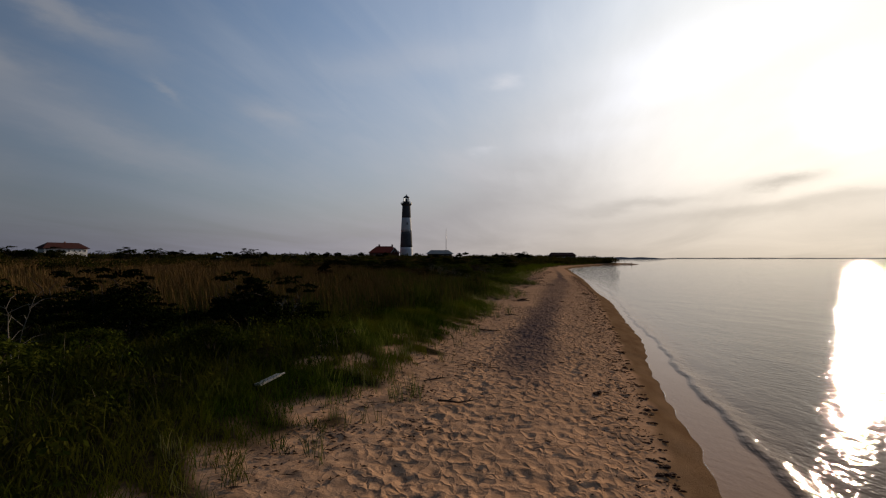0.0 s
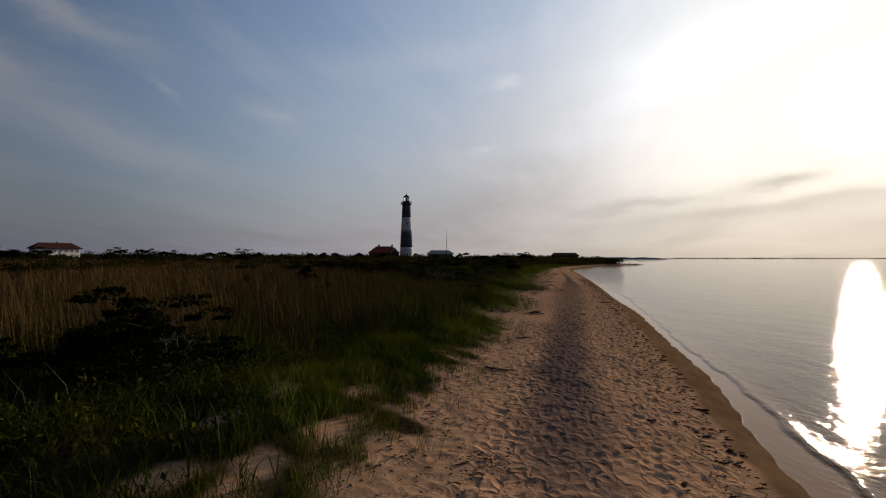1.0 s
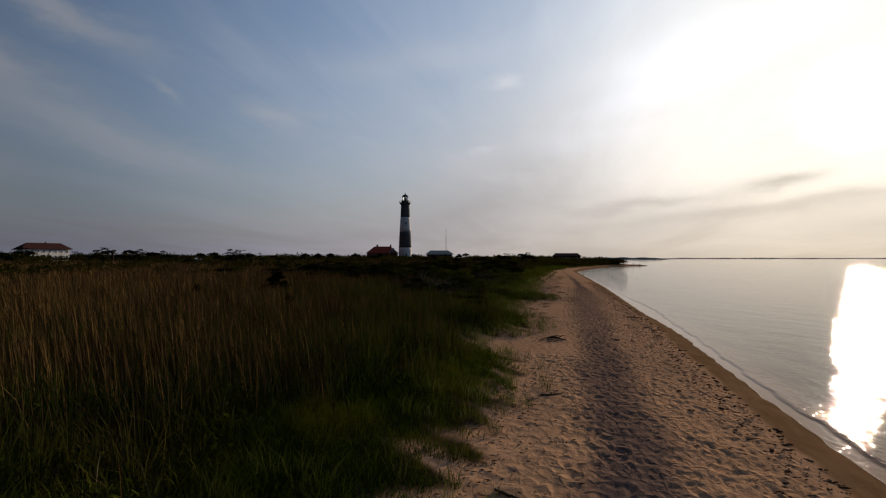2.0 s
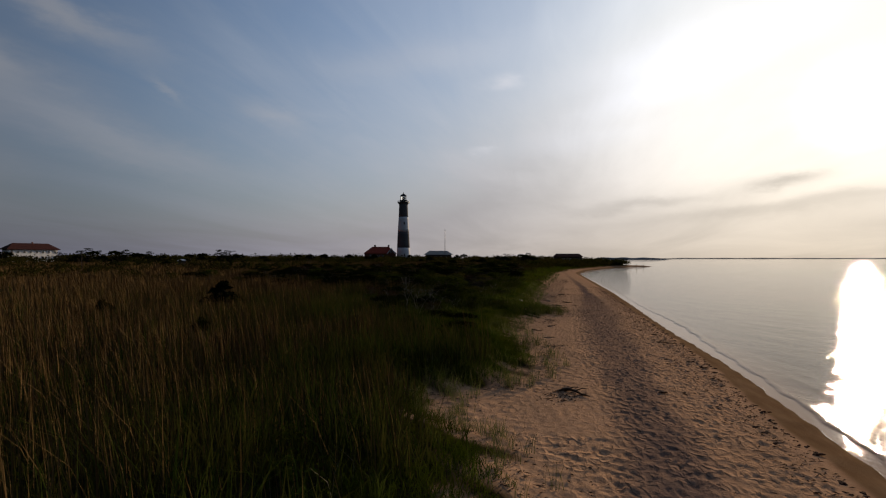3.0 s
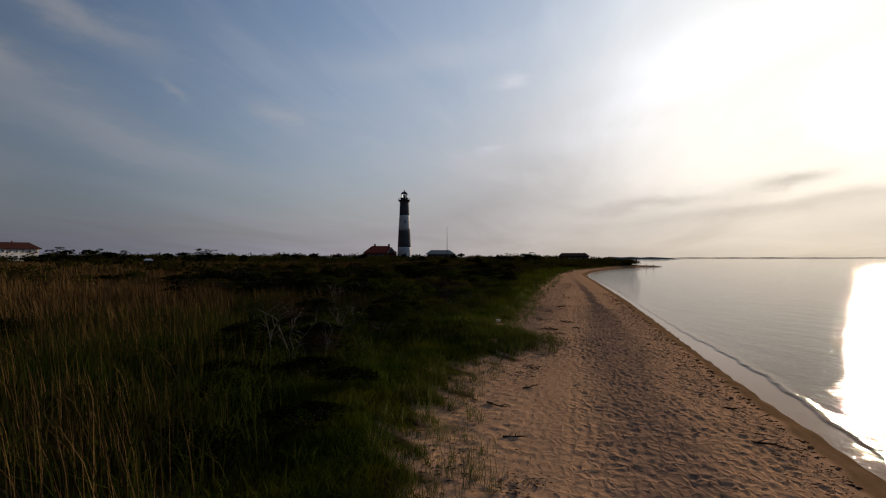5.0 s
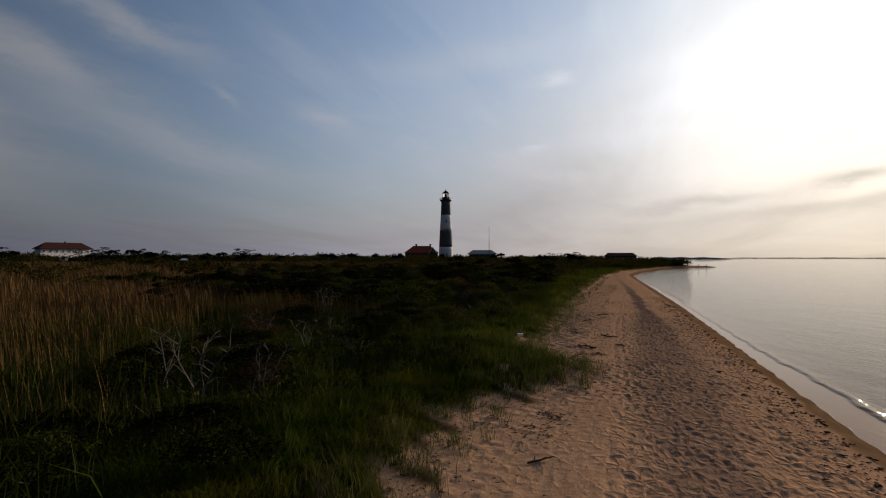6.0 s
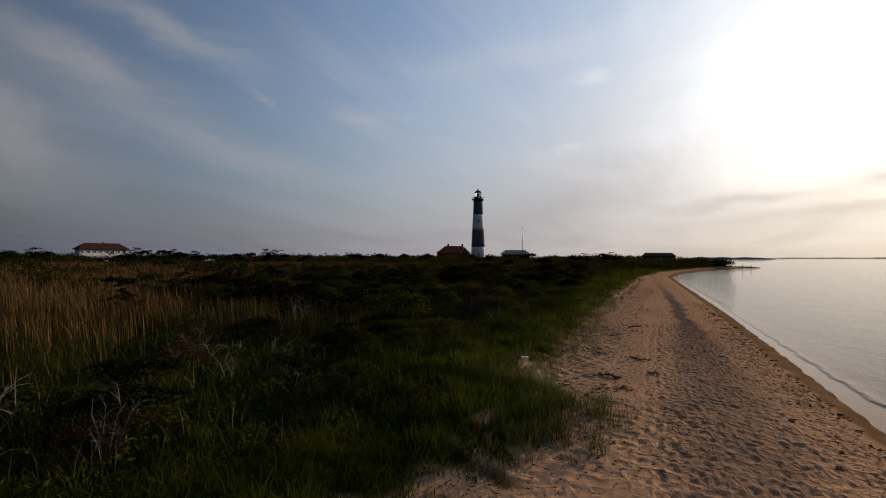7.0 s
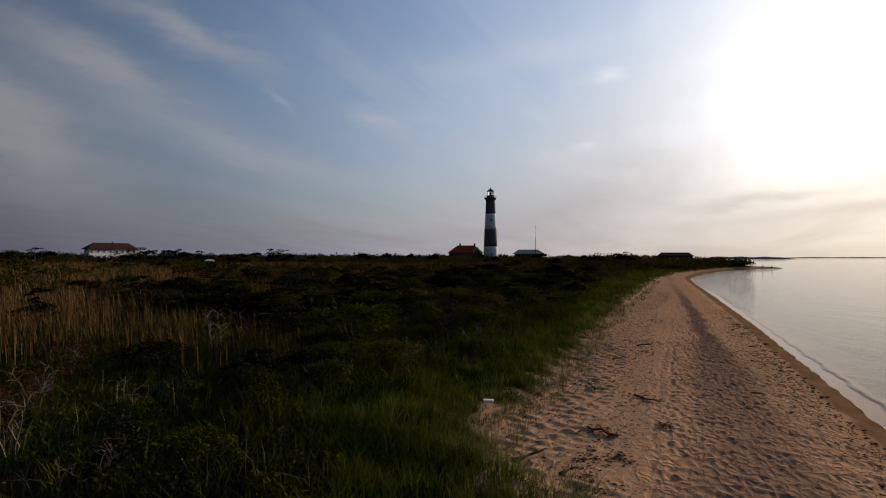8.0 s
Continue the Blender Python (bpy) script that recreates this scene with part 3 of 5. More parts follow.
def build_water():
    xs = axis(4.6, 9.8, 0.05, (2.0, 4700), 1.22)
    ys = axis(11.0, 85.0, 0.26, (-4700, 4800), 1.1)
    X, Y = np.meshgrid(xs, ys)
    D = X - shore_x(Y) - lap(Y)
    # one small wavelet runs in along the shore
    crest = np.maximum(along(CREST, Y) - lap(Y), 0.10) + 0.05 * np.sin(Y * 1.9) + 0.03 * np.sin(Y * 4.3 + 1)
    amp = 0.030 * along(SURF, Y) * (0.8 + 0.4 * waves2(X, Y, 64, 0.5))
    s = D - crest
    ridge = amp * np.where(s < 0, np.exp(-(s / 0.06) ** 2), np.exp(-(s / 0.13) ** 2)) - 0.35 * amp * np.exp(-((s - 0.40) / 0.18) ** 2)
    near = np.exp(-np.hypot(X - 6, np.clip(Y, 10, 85) - Y) / 12)
    swell = near * (0.004 * np.sin((D * 1.0 + 0.12 * Y + 0.5 * waves2(X, Y, 5, 9)) * 3.1) + 0.003 * waves2(X, Y, 6, 0.9) + 0.0015 * np.sin(D * 17 + 3 * waves2(X, Y, 7, 2.5)))
    Z = ridge + swell * smooth01(D / 0.8) * smooth01((s + 0.05) / 0.3)
    calm = 1 - smooth01((s + 0.17) / 0.12)
    lee = 0.5 * (1 - smooth01((D - 0.8) / 4.0)) * smooth01((s - 0.25) / 0.5)
    shallow = np.maximum(np.exp(-np.maximum(D, 0) / 1.2), 0.9 * calm)
    me = arrays("water", np.stack([X, Y, Z], -1).reshape(-1, 3), grid_faces(len(xs), len(ys)), mat=WATER, smooth=True, attrs={"shallow": shallow, "calm": np.maximum(calm, lee)})
    return tagged(new("water", me), "calm grey bay water with ripples and glittering sun path", "water", kind="structure")


build_water()


def build_foam():
    """A thin broken lip of froth where the water ends on the sand."""
    r = np.random.RandomState(5)
    y = np.arange(9, 200, 0.05)
    x = shore_x(y) + lap(y) + 0.02
    w = 0.010 * np.clip(-0.2 + 0.9 * waves2(y, y * 0, 61, 1.7) + r.normal(0, 0.3, len(y)), 0.02, 1.2)
    rows = np.stack([np.stack([x - w, y, 0.004 + 0 * y], -1), np.stack([x, y, 0.004 + 0.5 * w], -1), np.stack([x + w, y, 0.004 + 0 * y], -1)], 1)
    ob = new("foam", arrays("foam", rows.reshape(-1, 3), grid_faces(3, len(y)), mat=FOAM, smooth=True))
    tagged(ob, "thin white froth along the edge of the water", "foam", kind="stuff")


build_foam()


# ---- plants ----
def blades(name, P, height, width, lean, mat, label, category, seed=1, curl=0.35, heading=None):
    """Upright tapering blades as one mesh: five points and three triangles each."""
    r = np.random.RandomState(seed)
    n = len(P)
    face = r.uniform(0, 2 * math.pi, n)
    bend = r.uniform(0, 2 * math.pi, n) if heading is None else r.normal(heading, 0.8, n)
    side = np.stack([np.cos(face), np.sin(face), np.zeros(n)], -1) * (width[:, None] / 2)
    to = np.stack([np.cos(bend), np.sin(bend), np.zeros(n)], -1)
    reach = (height * lean)[:, None]
    upz = np.array([0, 0, 1.0]) * height[:, None]
    base = P - np.array([0, 0, 0.03])
    mid_p = P + upz * 0.55 + to * reach * curl
    tip = P + upz * np.sqrt(np.maximum(0.1, 1 - (lean * 0.6)[:, None] ** 2)) + to * reach
    V = np.stack([base - side, base + side, mid_p + side * 0.8, mid_p - side * 0.8, tip], 1).reshape(-1, 3)
    i = (np.arange(n) * 5)[:, None]
    ob = new(name, arrays(name, V, i + np.array([0, 1, 2, 3]), i + np.array([3, 2, 4]), mat))
    return tagged(ob, label, category, kind="stuff")


def scatter(n, x0, x1, y0, y1, seed):
    r = np.random.RandomState(seed)
    return r.uniform(x0, x1, n), r.uniform(y0, y1, n), r.uniform(0, 1, n)


def on_ground(x, y):
    return np.stack([x, y, ground_z(x, y)], -1)


def open_sand(x, y):
    m = np.ones_like(x)
    for cx, cy, rr in OPENINGS:
        m = m * smooth01(np.hypot(x - cx, (y - cy) * 0.45) / rr - 0.35 + 0.3 * waves2(x, y, 44, 0.8))
    return m


def lawn_width(y):
    return np.interp(y, (8, 16, 20, 30, 36, 45, 52, 58, 70, 90, 160), (1.6, 2.3, 3.3, 3.2, 0.8, 3.4, 3.6, 3.2, 2.6, 2.6, 6.0)) + 0.7 * np.sin(y * 0.8) * np.sin(y * 0.29)


def reed_zone(x, y):
    """1 where reeds stand."""
    inl = edge_x(y) - x
    w = lawn_width(y)
    start = smooth01((inl - w + 0.9 + 0.8 * waves2(x, y, 51, 2.5)) / 1.2)
    front = smooth01((y - (21.5 + 0.0 * x) + 1.2 * waves2(x, y, 52, 4)) / 3.0)
    end = 1 - smooth01((y - np.interp(inl, (4, 8, 14, 20, 40), (47, 50, 60, 70, 80)) + 2.0 * waves2(x, y, 53, 6)) / 4.0)
    strip = smooth01((y - 63.0 + 0.6 * waves2(x, y, 54, 3)) / 1.2) * smooth01((np.interp(inl, (6, 12, 20, 40), (67.5, 70, 72, 80)) - y) / 2.5) * np.interp(inl, (4.5, 6.5, 9.5, 11.5), (0, 0.5, 0.6, 0.95)) * smooth01(0.75 + 0.8 * waves2(x, y, 59, 3.5))
    return np.maximum(start * front * end, strip)


def meadow(x, y):
    """1 where open patches of dry reed lie between the far thickets."""
    return smooth01((0.7 * waves2(x, y, 58, 30) + 0.55 * waves2(x, y, 62, 11) - 0.02 + 0.5 * smooth01((edge_x(y) - x - 18) / 22)) * 2.2) * smooth01((edge_x(y) - x - 9) / 6)


def build_grass():
    # turf strip behind the sand
    x, y, p = scatter(820000, -9, 2.4, 9.5, 96, 101)
    inl = edge_x(y) - x
    w = lawn_width(y)
    keep = p < smooth01((inl + 0.05 + 0.35 * waves2(x, y, 43, 0.9)) / 0.5) * smooth01((w - inl) / 1.5) * open_sand(x, y) * np.interp(y, (10, 60, 75, 96), (1, 1, 0.55, 0.4)) * (0.75 + 0.25 * waves2(x, y, 42, 0.7))
    x, y, w, inl = x[keep], y[keep], w[keep], inl[keep]
    r = np.random.RandomState(7)
    n = len(x)
    tall = (0.16 + 0.10 * waves2(x, y, 45, 1.1).clip(-1, 1) + 0.24 * smooth01(inl / w)) * r.uniform(0.6, 1.35, n) * np.interp(inl, (-0.2, 0.6), (0.75, 1.0))
    blades("grass", on_ground(x, y), tall * 0.62 + 0.05, r.uniform(0.006, 0.012, n) * np.interp(y, (10, 40, 96), (1, 1.2, 2.4)), r.uniform(0.3, 1.1, n), GRASS, "lush dark green grass along the back of the beach", "grass", 71)
    x, y, p = scatter(60000, -10, 34, 94, 276, 104)
    inl = edge_x(y) - x
    keep = p < smooth01((inl + 0.3) / 1.0) * smooth01((9 - inl) / 2.0) * np.interp(y, (94, 170, 276), (1, 0.7, 0.45))
    x, y = x[keep], y[keep]
    r = np.random.RandomState(8)
    blades("grass", on_ground(x, y), r.uniform(0.3, 0.7, len(x)), r.uniform(0.03, 0.06, len(x)) * np.interp(y, (94, 276), (1, 2)), r.uniform(0.3, 1.0, len(x)), GRASS, "green grass fringe along the farther beach", "grass", 76)
    r = np.random.RandomState(19)
    ty = np.concatenate([r.uniform(56.5, 62.3, 90), r.uniform(12, 90, 170), r.uniform(49, 70, 240)])
    tx = edge_x(ty) - np.concatenate([r.uniform(-0.1, 2.2, 90), r.uniform(0.1, 2.4, 170), r.uniform(1.5, 11, 240)])
    k = r.randint(14, 40, len(tx))
    bx = np.repeat(tx, k) + r.normal(0, 0.10, k.sum())
    by = np.repeat(ty, k) + r.normal(0, 0.10, k.sum())
    blades("grass", on_ground(bx, by), r.uniform(0.22, 0.52, len(bx)), r.uniform(0.009, 0.016, len(bx)), r.uniform(0.15, 0.8, len(bx)), GRASS_TALL, "taller bright tufts standing out of the turf", "grass", 78, 0.3)
    # loose tufts of pale beach grass on the sand's edge
    r = np.random.RandomState(17)
    cx, cy, _ = scatter(620, -2.2, 2.2, 10, 92, 103)
    off = edge_x(cy) - cx
    ok = (off > -0.75) & (off < 0.9)
    extra_y = np.concatenate([r.uniform(34.5, 39.5, 70), r.uniform(38, 54, 110), r.uniform(56, 62, 60), r.uniform(55.5, 61.5, 70), r.uniform(60, 80, 130), r.uniform(80, 135, 170)])
    cx = np.concatenate([cx[ok], edge_x(extra_y) + r.uniform(-0.9, 1.0, len(extra_y))])
    cy = np.concatenate([cy[ok], extra_y])
    k = r.randint(8, 22, len(cx))
    bx = np.repeat(cx, k) + r.normal(0, 0.07, k.sum())
    by = np.repeat(cy, k) + r.normal(0, 0.07, k.sum())
    blades("beach_grass", on_ground(bx, by), r.uniform(0.16, 0.46, len(bx)), r.uniform(0.006, 0.012, len(bx)), r.uniform(0.1, 0.8, len(bx)), BEACHGRASS, "loose pale tufts of beach grass in bare sand", "grass", 72)


build_grass()


def build_reeds():
    x, y, p = scatter(520000, -30, 0, 19, 84, 111)
    dist = np.hypot(x - 1.5, 0 * y)
    keep = p < reed_zone(x, y) * np.interp(dist, (3, 10, 18, 30), (0.62, 0.52, 0.36, 0.22)) * np.clip(0.72 + 0.5 * waves2(x, y, 63, 1.1), 0.12, 1.1)
    x, y = x[keep], y[keep]
    x2, y2, p2 = scatter(120000, -110, -28, 24, 150, 112)
    keep2 = p2 < np.maximum(reed_zone(x2, y2), 0.75 * smooth01(waves2(x2, y2, 58, 30) * 2)) * np.interp(-x2, (28, 60, 110), (0.55, 0.3, 0.15))
    x3, y3, p3 = scatter(300000, -150, -6, 62, 215, 113)
    keep3 = p3 < meadow(x3, y3) * np.interp(np.hypot(x3, y3 - 50), (25, 80, 200), (0.7, 0.5, 0.35))
    x, y = np.concatenate([x, x2[keep2], x3[keep3]]), np.concatenate([y, y2[keep2], y3[keep3]])
    r = np.random.RandomState(21)
    n = len(x)
    far = np.interp(np.hypot(x, y - np.clip(y, 20, 60)), (4, 15, 40, 110), (1.0, 1.5, 2.6, 5.0))
    tall = (1.16 + 0.24 * waves2(x, y, 55, 5)) * r.uniform(0.55, 1.15, n)
    dry = r.uniform(0, 1, n) < np.interp(edge_x(y) - x, (3, 6, 10, 25), (0.26, 0.48, 0.66, 0.80)) + 0.22 * waves2(x, y, 56, 7) + 0.25 * smooth01((y - 60) / 3) - 0.35 * smooth01((y - 43) / 5) * (1 - smooth01((edge_x(y) - x - 13) / 6))
    P = on_ground(x, y)
    w = r.uniform(0.008, 0.017, n) * far
    blades("dry_reeds", P[dry], tall[dry], w[dry], r.uniform(0.02, 0.26, dry.sum()) + 0.4 * (r.uniform(0, 1, dry.sum()) < 0.12), REED, "dense bed of dry tan reeds with thin upright stems", "reeds", 73, 0.4, radians(200))
    g = ~dry
    blades("green_reeds", P[g], tall[g] * r.uniform(0.55, 0.95, g.sum()), w[g] * 1.5, r.uniform(0.05, 0.45, g.sum()) + 0.5 * (r.uniform(0, 1, g.sum()) < 0.35), REED_GREEN, "green young reeds growing among the dry ones", "reeds", 74)


build_reeds()


def leaf_cloud(centers, radii, per, size, seed, squash=0.8, up_bias=0.25):
    """Small four-sided leaves spread over lumpy balls: arrays of points and faces."""
    r = np.random.RandomState(seed)
    c = np.repeat(centers, per, 0)
    rad = np.repeat(radii, per)
    n = len(c)
    d = r.normal(0, 1, (n, 3))
    d /= np.linalg.norm(d, axis=1)[:, None]
    d[:, 2] = np.where(d[:, 2] < -0.3, -d[:, 2] * 0.6, d[:, 2])
    P = c + d * np.array([1, 1, squash]) * (rad * r.uniform(0.55, 1.12, n) ** 0.6)[:, None]
    nrm = d * 0.6 + r.normal(0, 0.6, (n, 3)) + np.array([0, 0, up_bias])
    nrm /= np.linalg.norm(nrm, axis=1)[:, None]
    t = np.cross(nrm, r.normal(0, 1, (n, 3)))
    t /= np.linalg.norm(t, axis=1)[:, None]
    b = np.cross(nrm, t)
    s = (size * r.uniform(0.6, 1.4, n))[:, None]
    V = np.stack([P - t * s, P + b * s * 0.45, P + t * s, P - b * s * 0.45], 1).reshape(-1, 3)
    F = (np.arange(n) * 4)[:, None] + np.array([0, 1, 2, 3])
    return V, F


def limbs(r, height, spread, count, thick, twigs=3):
    """Stems from one foot that fork into twigs, in one mesh."""
    bm = bmesh.new()
    for k in range(count):
        limb(bm, r, k, height, spread, count, thick, twigs)
    return bm


def limb(bm, r, k, height, spread, count, thick, twigs):
    a = 2 * math.pi * k / count + r.uniform(-0.5, 0.5)
    lean = r.uniform(0.25, 0.8) * spread
    pts = [Vector((0.05 * math.cos(a), 0.05 * math.sin(a), -0.05))]
    for s in (0.3, 0.6, 0.85, 1.0):
        pts.append(Vector((math.cos(a) * lean * s ** 1.2 + r.uniform(-0.06, 0.06) * height, math.sin(a) * lean * s ** 1.2 + r.uniform(-0.06, 0.06) * height, height * s * r.uniform(0.85, 1.0))))
    tube(bm, pts, [thick, thick * 0.8, thick * 0.55, thick * 0.35, thick * 0.12], 5)
    for q in range(twigs):
        i = r.randint(1, 4)
        p0 = pts[i].lerp(pts[i + 1] if i < 4 else pts[i], r.uniform(0, 0.8))
        d = Vector((r.normal(0, 1), r.normal(0, 1), r.uniform(0.1, 1.1))).normalized() * height * r.uniform(0.18, 0.38)
        bend = p0 + d * 0.5 + Vector((r.normal(0, 0.03), r.normal(0, 0.03), 0.04 * height))
        tube(bm, [p0, bend, p0 + d], [thick * 0.4, thick * 0.25, thick * 0.08], 4)
    return bm


def shrub_meshes(kind, seed):
    """Crown and stem meshes of one shrub about 1 m high and 1.3 m wide; scaled when placed."""
    r = np.random.RandomState(seed)
    if kind == "spreading":
        n = 36
        a, q = r.uniform(0, 6.28, n), r.uniform(0.1, 1, n)
        C = np.stack([np.cos(a) * q * 0.62, np.sin(a) * q * 0.62, 0.12 + (1 - q * 0.75) * 0.80 * r.uniform(0.3, 1.18, n)], -1)
        R, per, size, sq = r.uniform(0.06, 0.19, n), 84, 0.025, 0.30
    elif kind == "cone":
        n = 22
        hgt = np.linspace(0.12, 0.95, n)
        a = r.uniform(0, 6.28, n)
        q = (1 - hgt) * 0.42
        C = np.stack([np.cos(a) * q, np.sin(a) * q, hgt], -1)
        R, per, size, sq = 0.07 + 0.16 * (1 - hgt), 80, 0.040, 0.8
    elif kind == "tree":
        n = 20
        a, q = r.uniform(0, 6.28, n), np.sqrt(r.uniform(0, 1, n))
        C = np.stack([np.cos(a) * q * 0.42 + 0.12, np.sin(a) * q * 0.42, 0.62 + (1 - q) * 0.24 * r.uniform(0.3, 1.3, n)], -1)
        R, per, size, sq = r.uniform(0.09, 0.17, n), 42, 0.045, 0.6
    elif kind == "twiggy":
        n = 16
        a, q = r.uniform(0, 6.28, n), np.sqrt(r.uniform(0, 1, n))
        C = np.stack([np.cos(a) * q * 0.5, np.sin(a) * q * 0.5, 0.45 + r.uniform(-0.2, 0.35, n)], -1)
        R, per, size, sq = r.uniform(0.12, 0.22, n), 150, 0.014, 0.9
    else:
        n = 24
        a, q = r.uniform(0, 6.28, n), np.sqrt(r.uniform(0, 1, n))
        C = np.stack([np.cos(a) * q * 0.5, np.sin(a) * q * 0.5, 0.28 + np.sqrt(1 - q * q * 0.9) * 0.48 * r.uniform(0.75, 1.1, n)], -1)
        R, per, size, sq = r.uniform(0.13, 0.24, n), 84, 0.028, 0.85
    V, F = leaf_cloud(C, R, per, size, seed + 1, sq)
    stem_bm = limbs(r, 0.75 if kind != "cone" else 0.9, 0.42 if kind not in ("cone",) else 0.1, 2 if kind in ("tree", "cone") else 5, 0.022, 9 if kind == "twiggy" else 1)
    stem = bpy.data.meshes.new("trunk")
    stem_bm.to_mesh(stem)
    stem_bm.free()
    stem.materials.append(BARK)
    return V, F, stem


SHRUB_LOOK = {
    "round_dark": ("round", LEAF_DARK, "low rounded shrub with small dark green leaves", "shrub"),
    "round_green": ("round", LEAF_GREEN, "low rounded shrub with mid green leaves", "shrub"),
    "round_olive": ("round", LEAF_OLIVE, "low rounded shrub with olive yellow leaf tips", "shrub"),
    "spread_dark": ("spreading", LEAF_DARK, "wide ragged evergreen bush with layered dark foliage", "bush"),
    "spread_green": ("spreading", LEAF_GREEN, "flat spreading bush with green layered foliage", "bush"),
    "cone": ("cone", LEAF_DARK, "small dark conical cedar standing among the reeds", "cedar"),
    "rust": ("twiggy", LEAF_RUST, "half bare twiggy shrub with rusty brown leaves", "shrub"),
    "grey": ("twiggy", LEAF_GREY, "nearly bare twiggy shrub of purplish grey branches", "shrub"),
    "tree": ("tree", LEAF_DARK, "small wind-bent tree with dark crown on the skyline", "tree"),
}
SHRUBS = {}
for i, (key, (kind, mat, label, cat)) in enumerate(SHRUB_LOOK.items()):
    for j in range(3):
        V, F, stem = shrub_meshes(kind, 300 + 20 * i + j)
        SHRUBS[key, j] = (arrays("crown", V, F, mat=mat), stem)


def shrub(key, j, x, y, height, width, rz, sink=0.03):
    _, _, label, cat = SHRUB_LOOK[key]
    crown, stem = SHRUBS[key, j % 3]
    ob = thing(cat, Matrix.Translation((x, y, float(ground_z(np.float64(x), np.float64(y))) - sink)) @ Matrix.Rotation(rz, 4, "Z") @ Matrix.Diagonal((width / 1.3, width / 1.3, height, 1)), label, cat, "shrubs behind the beach")
    new("crown", crown).parent = ob
    new("trunk", stem).parent = ob
    return ob


def build_shrubs():
    r = np.random.RandomState(400)
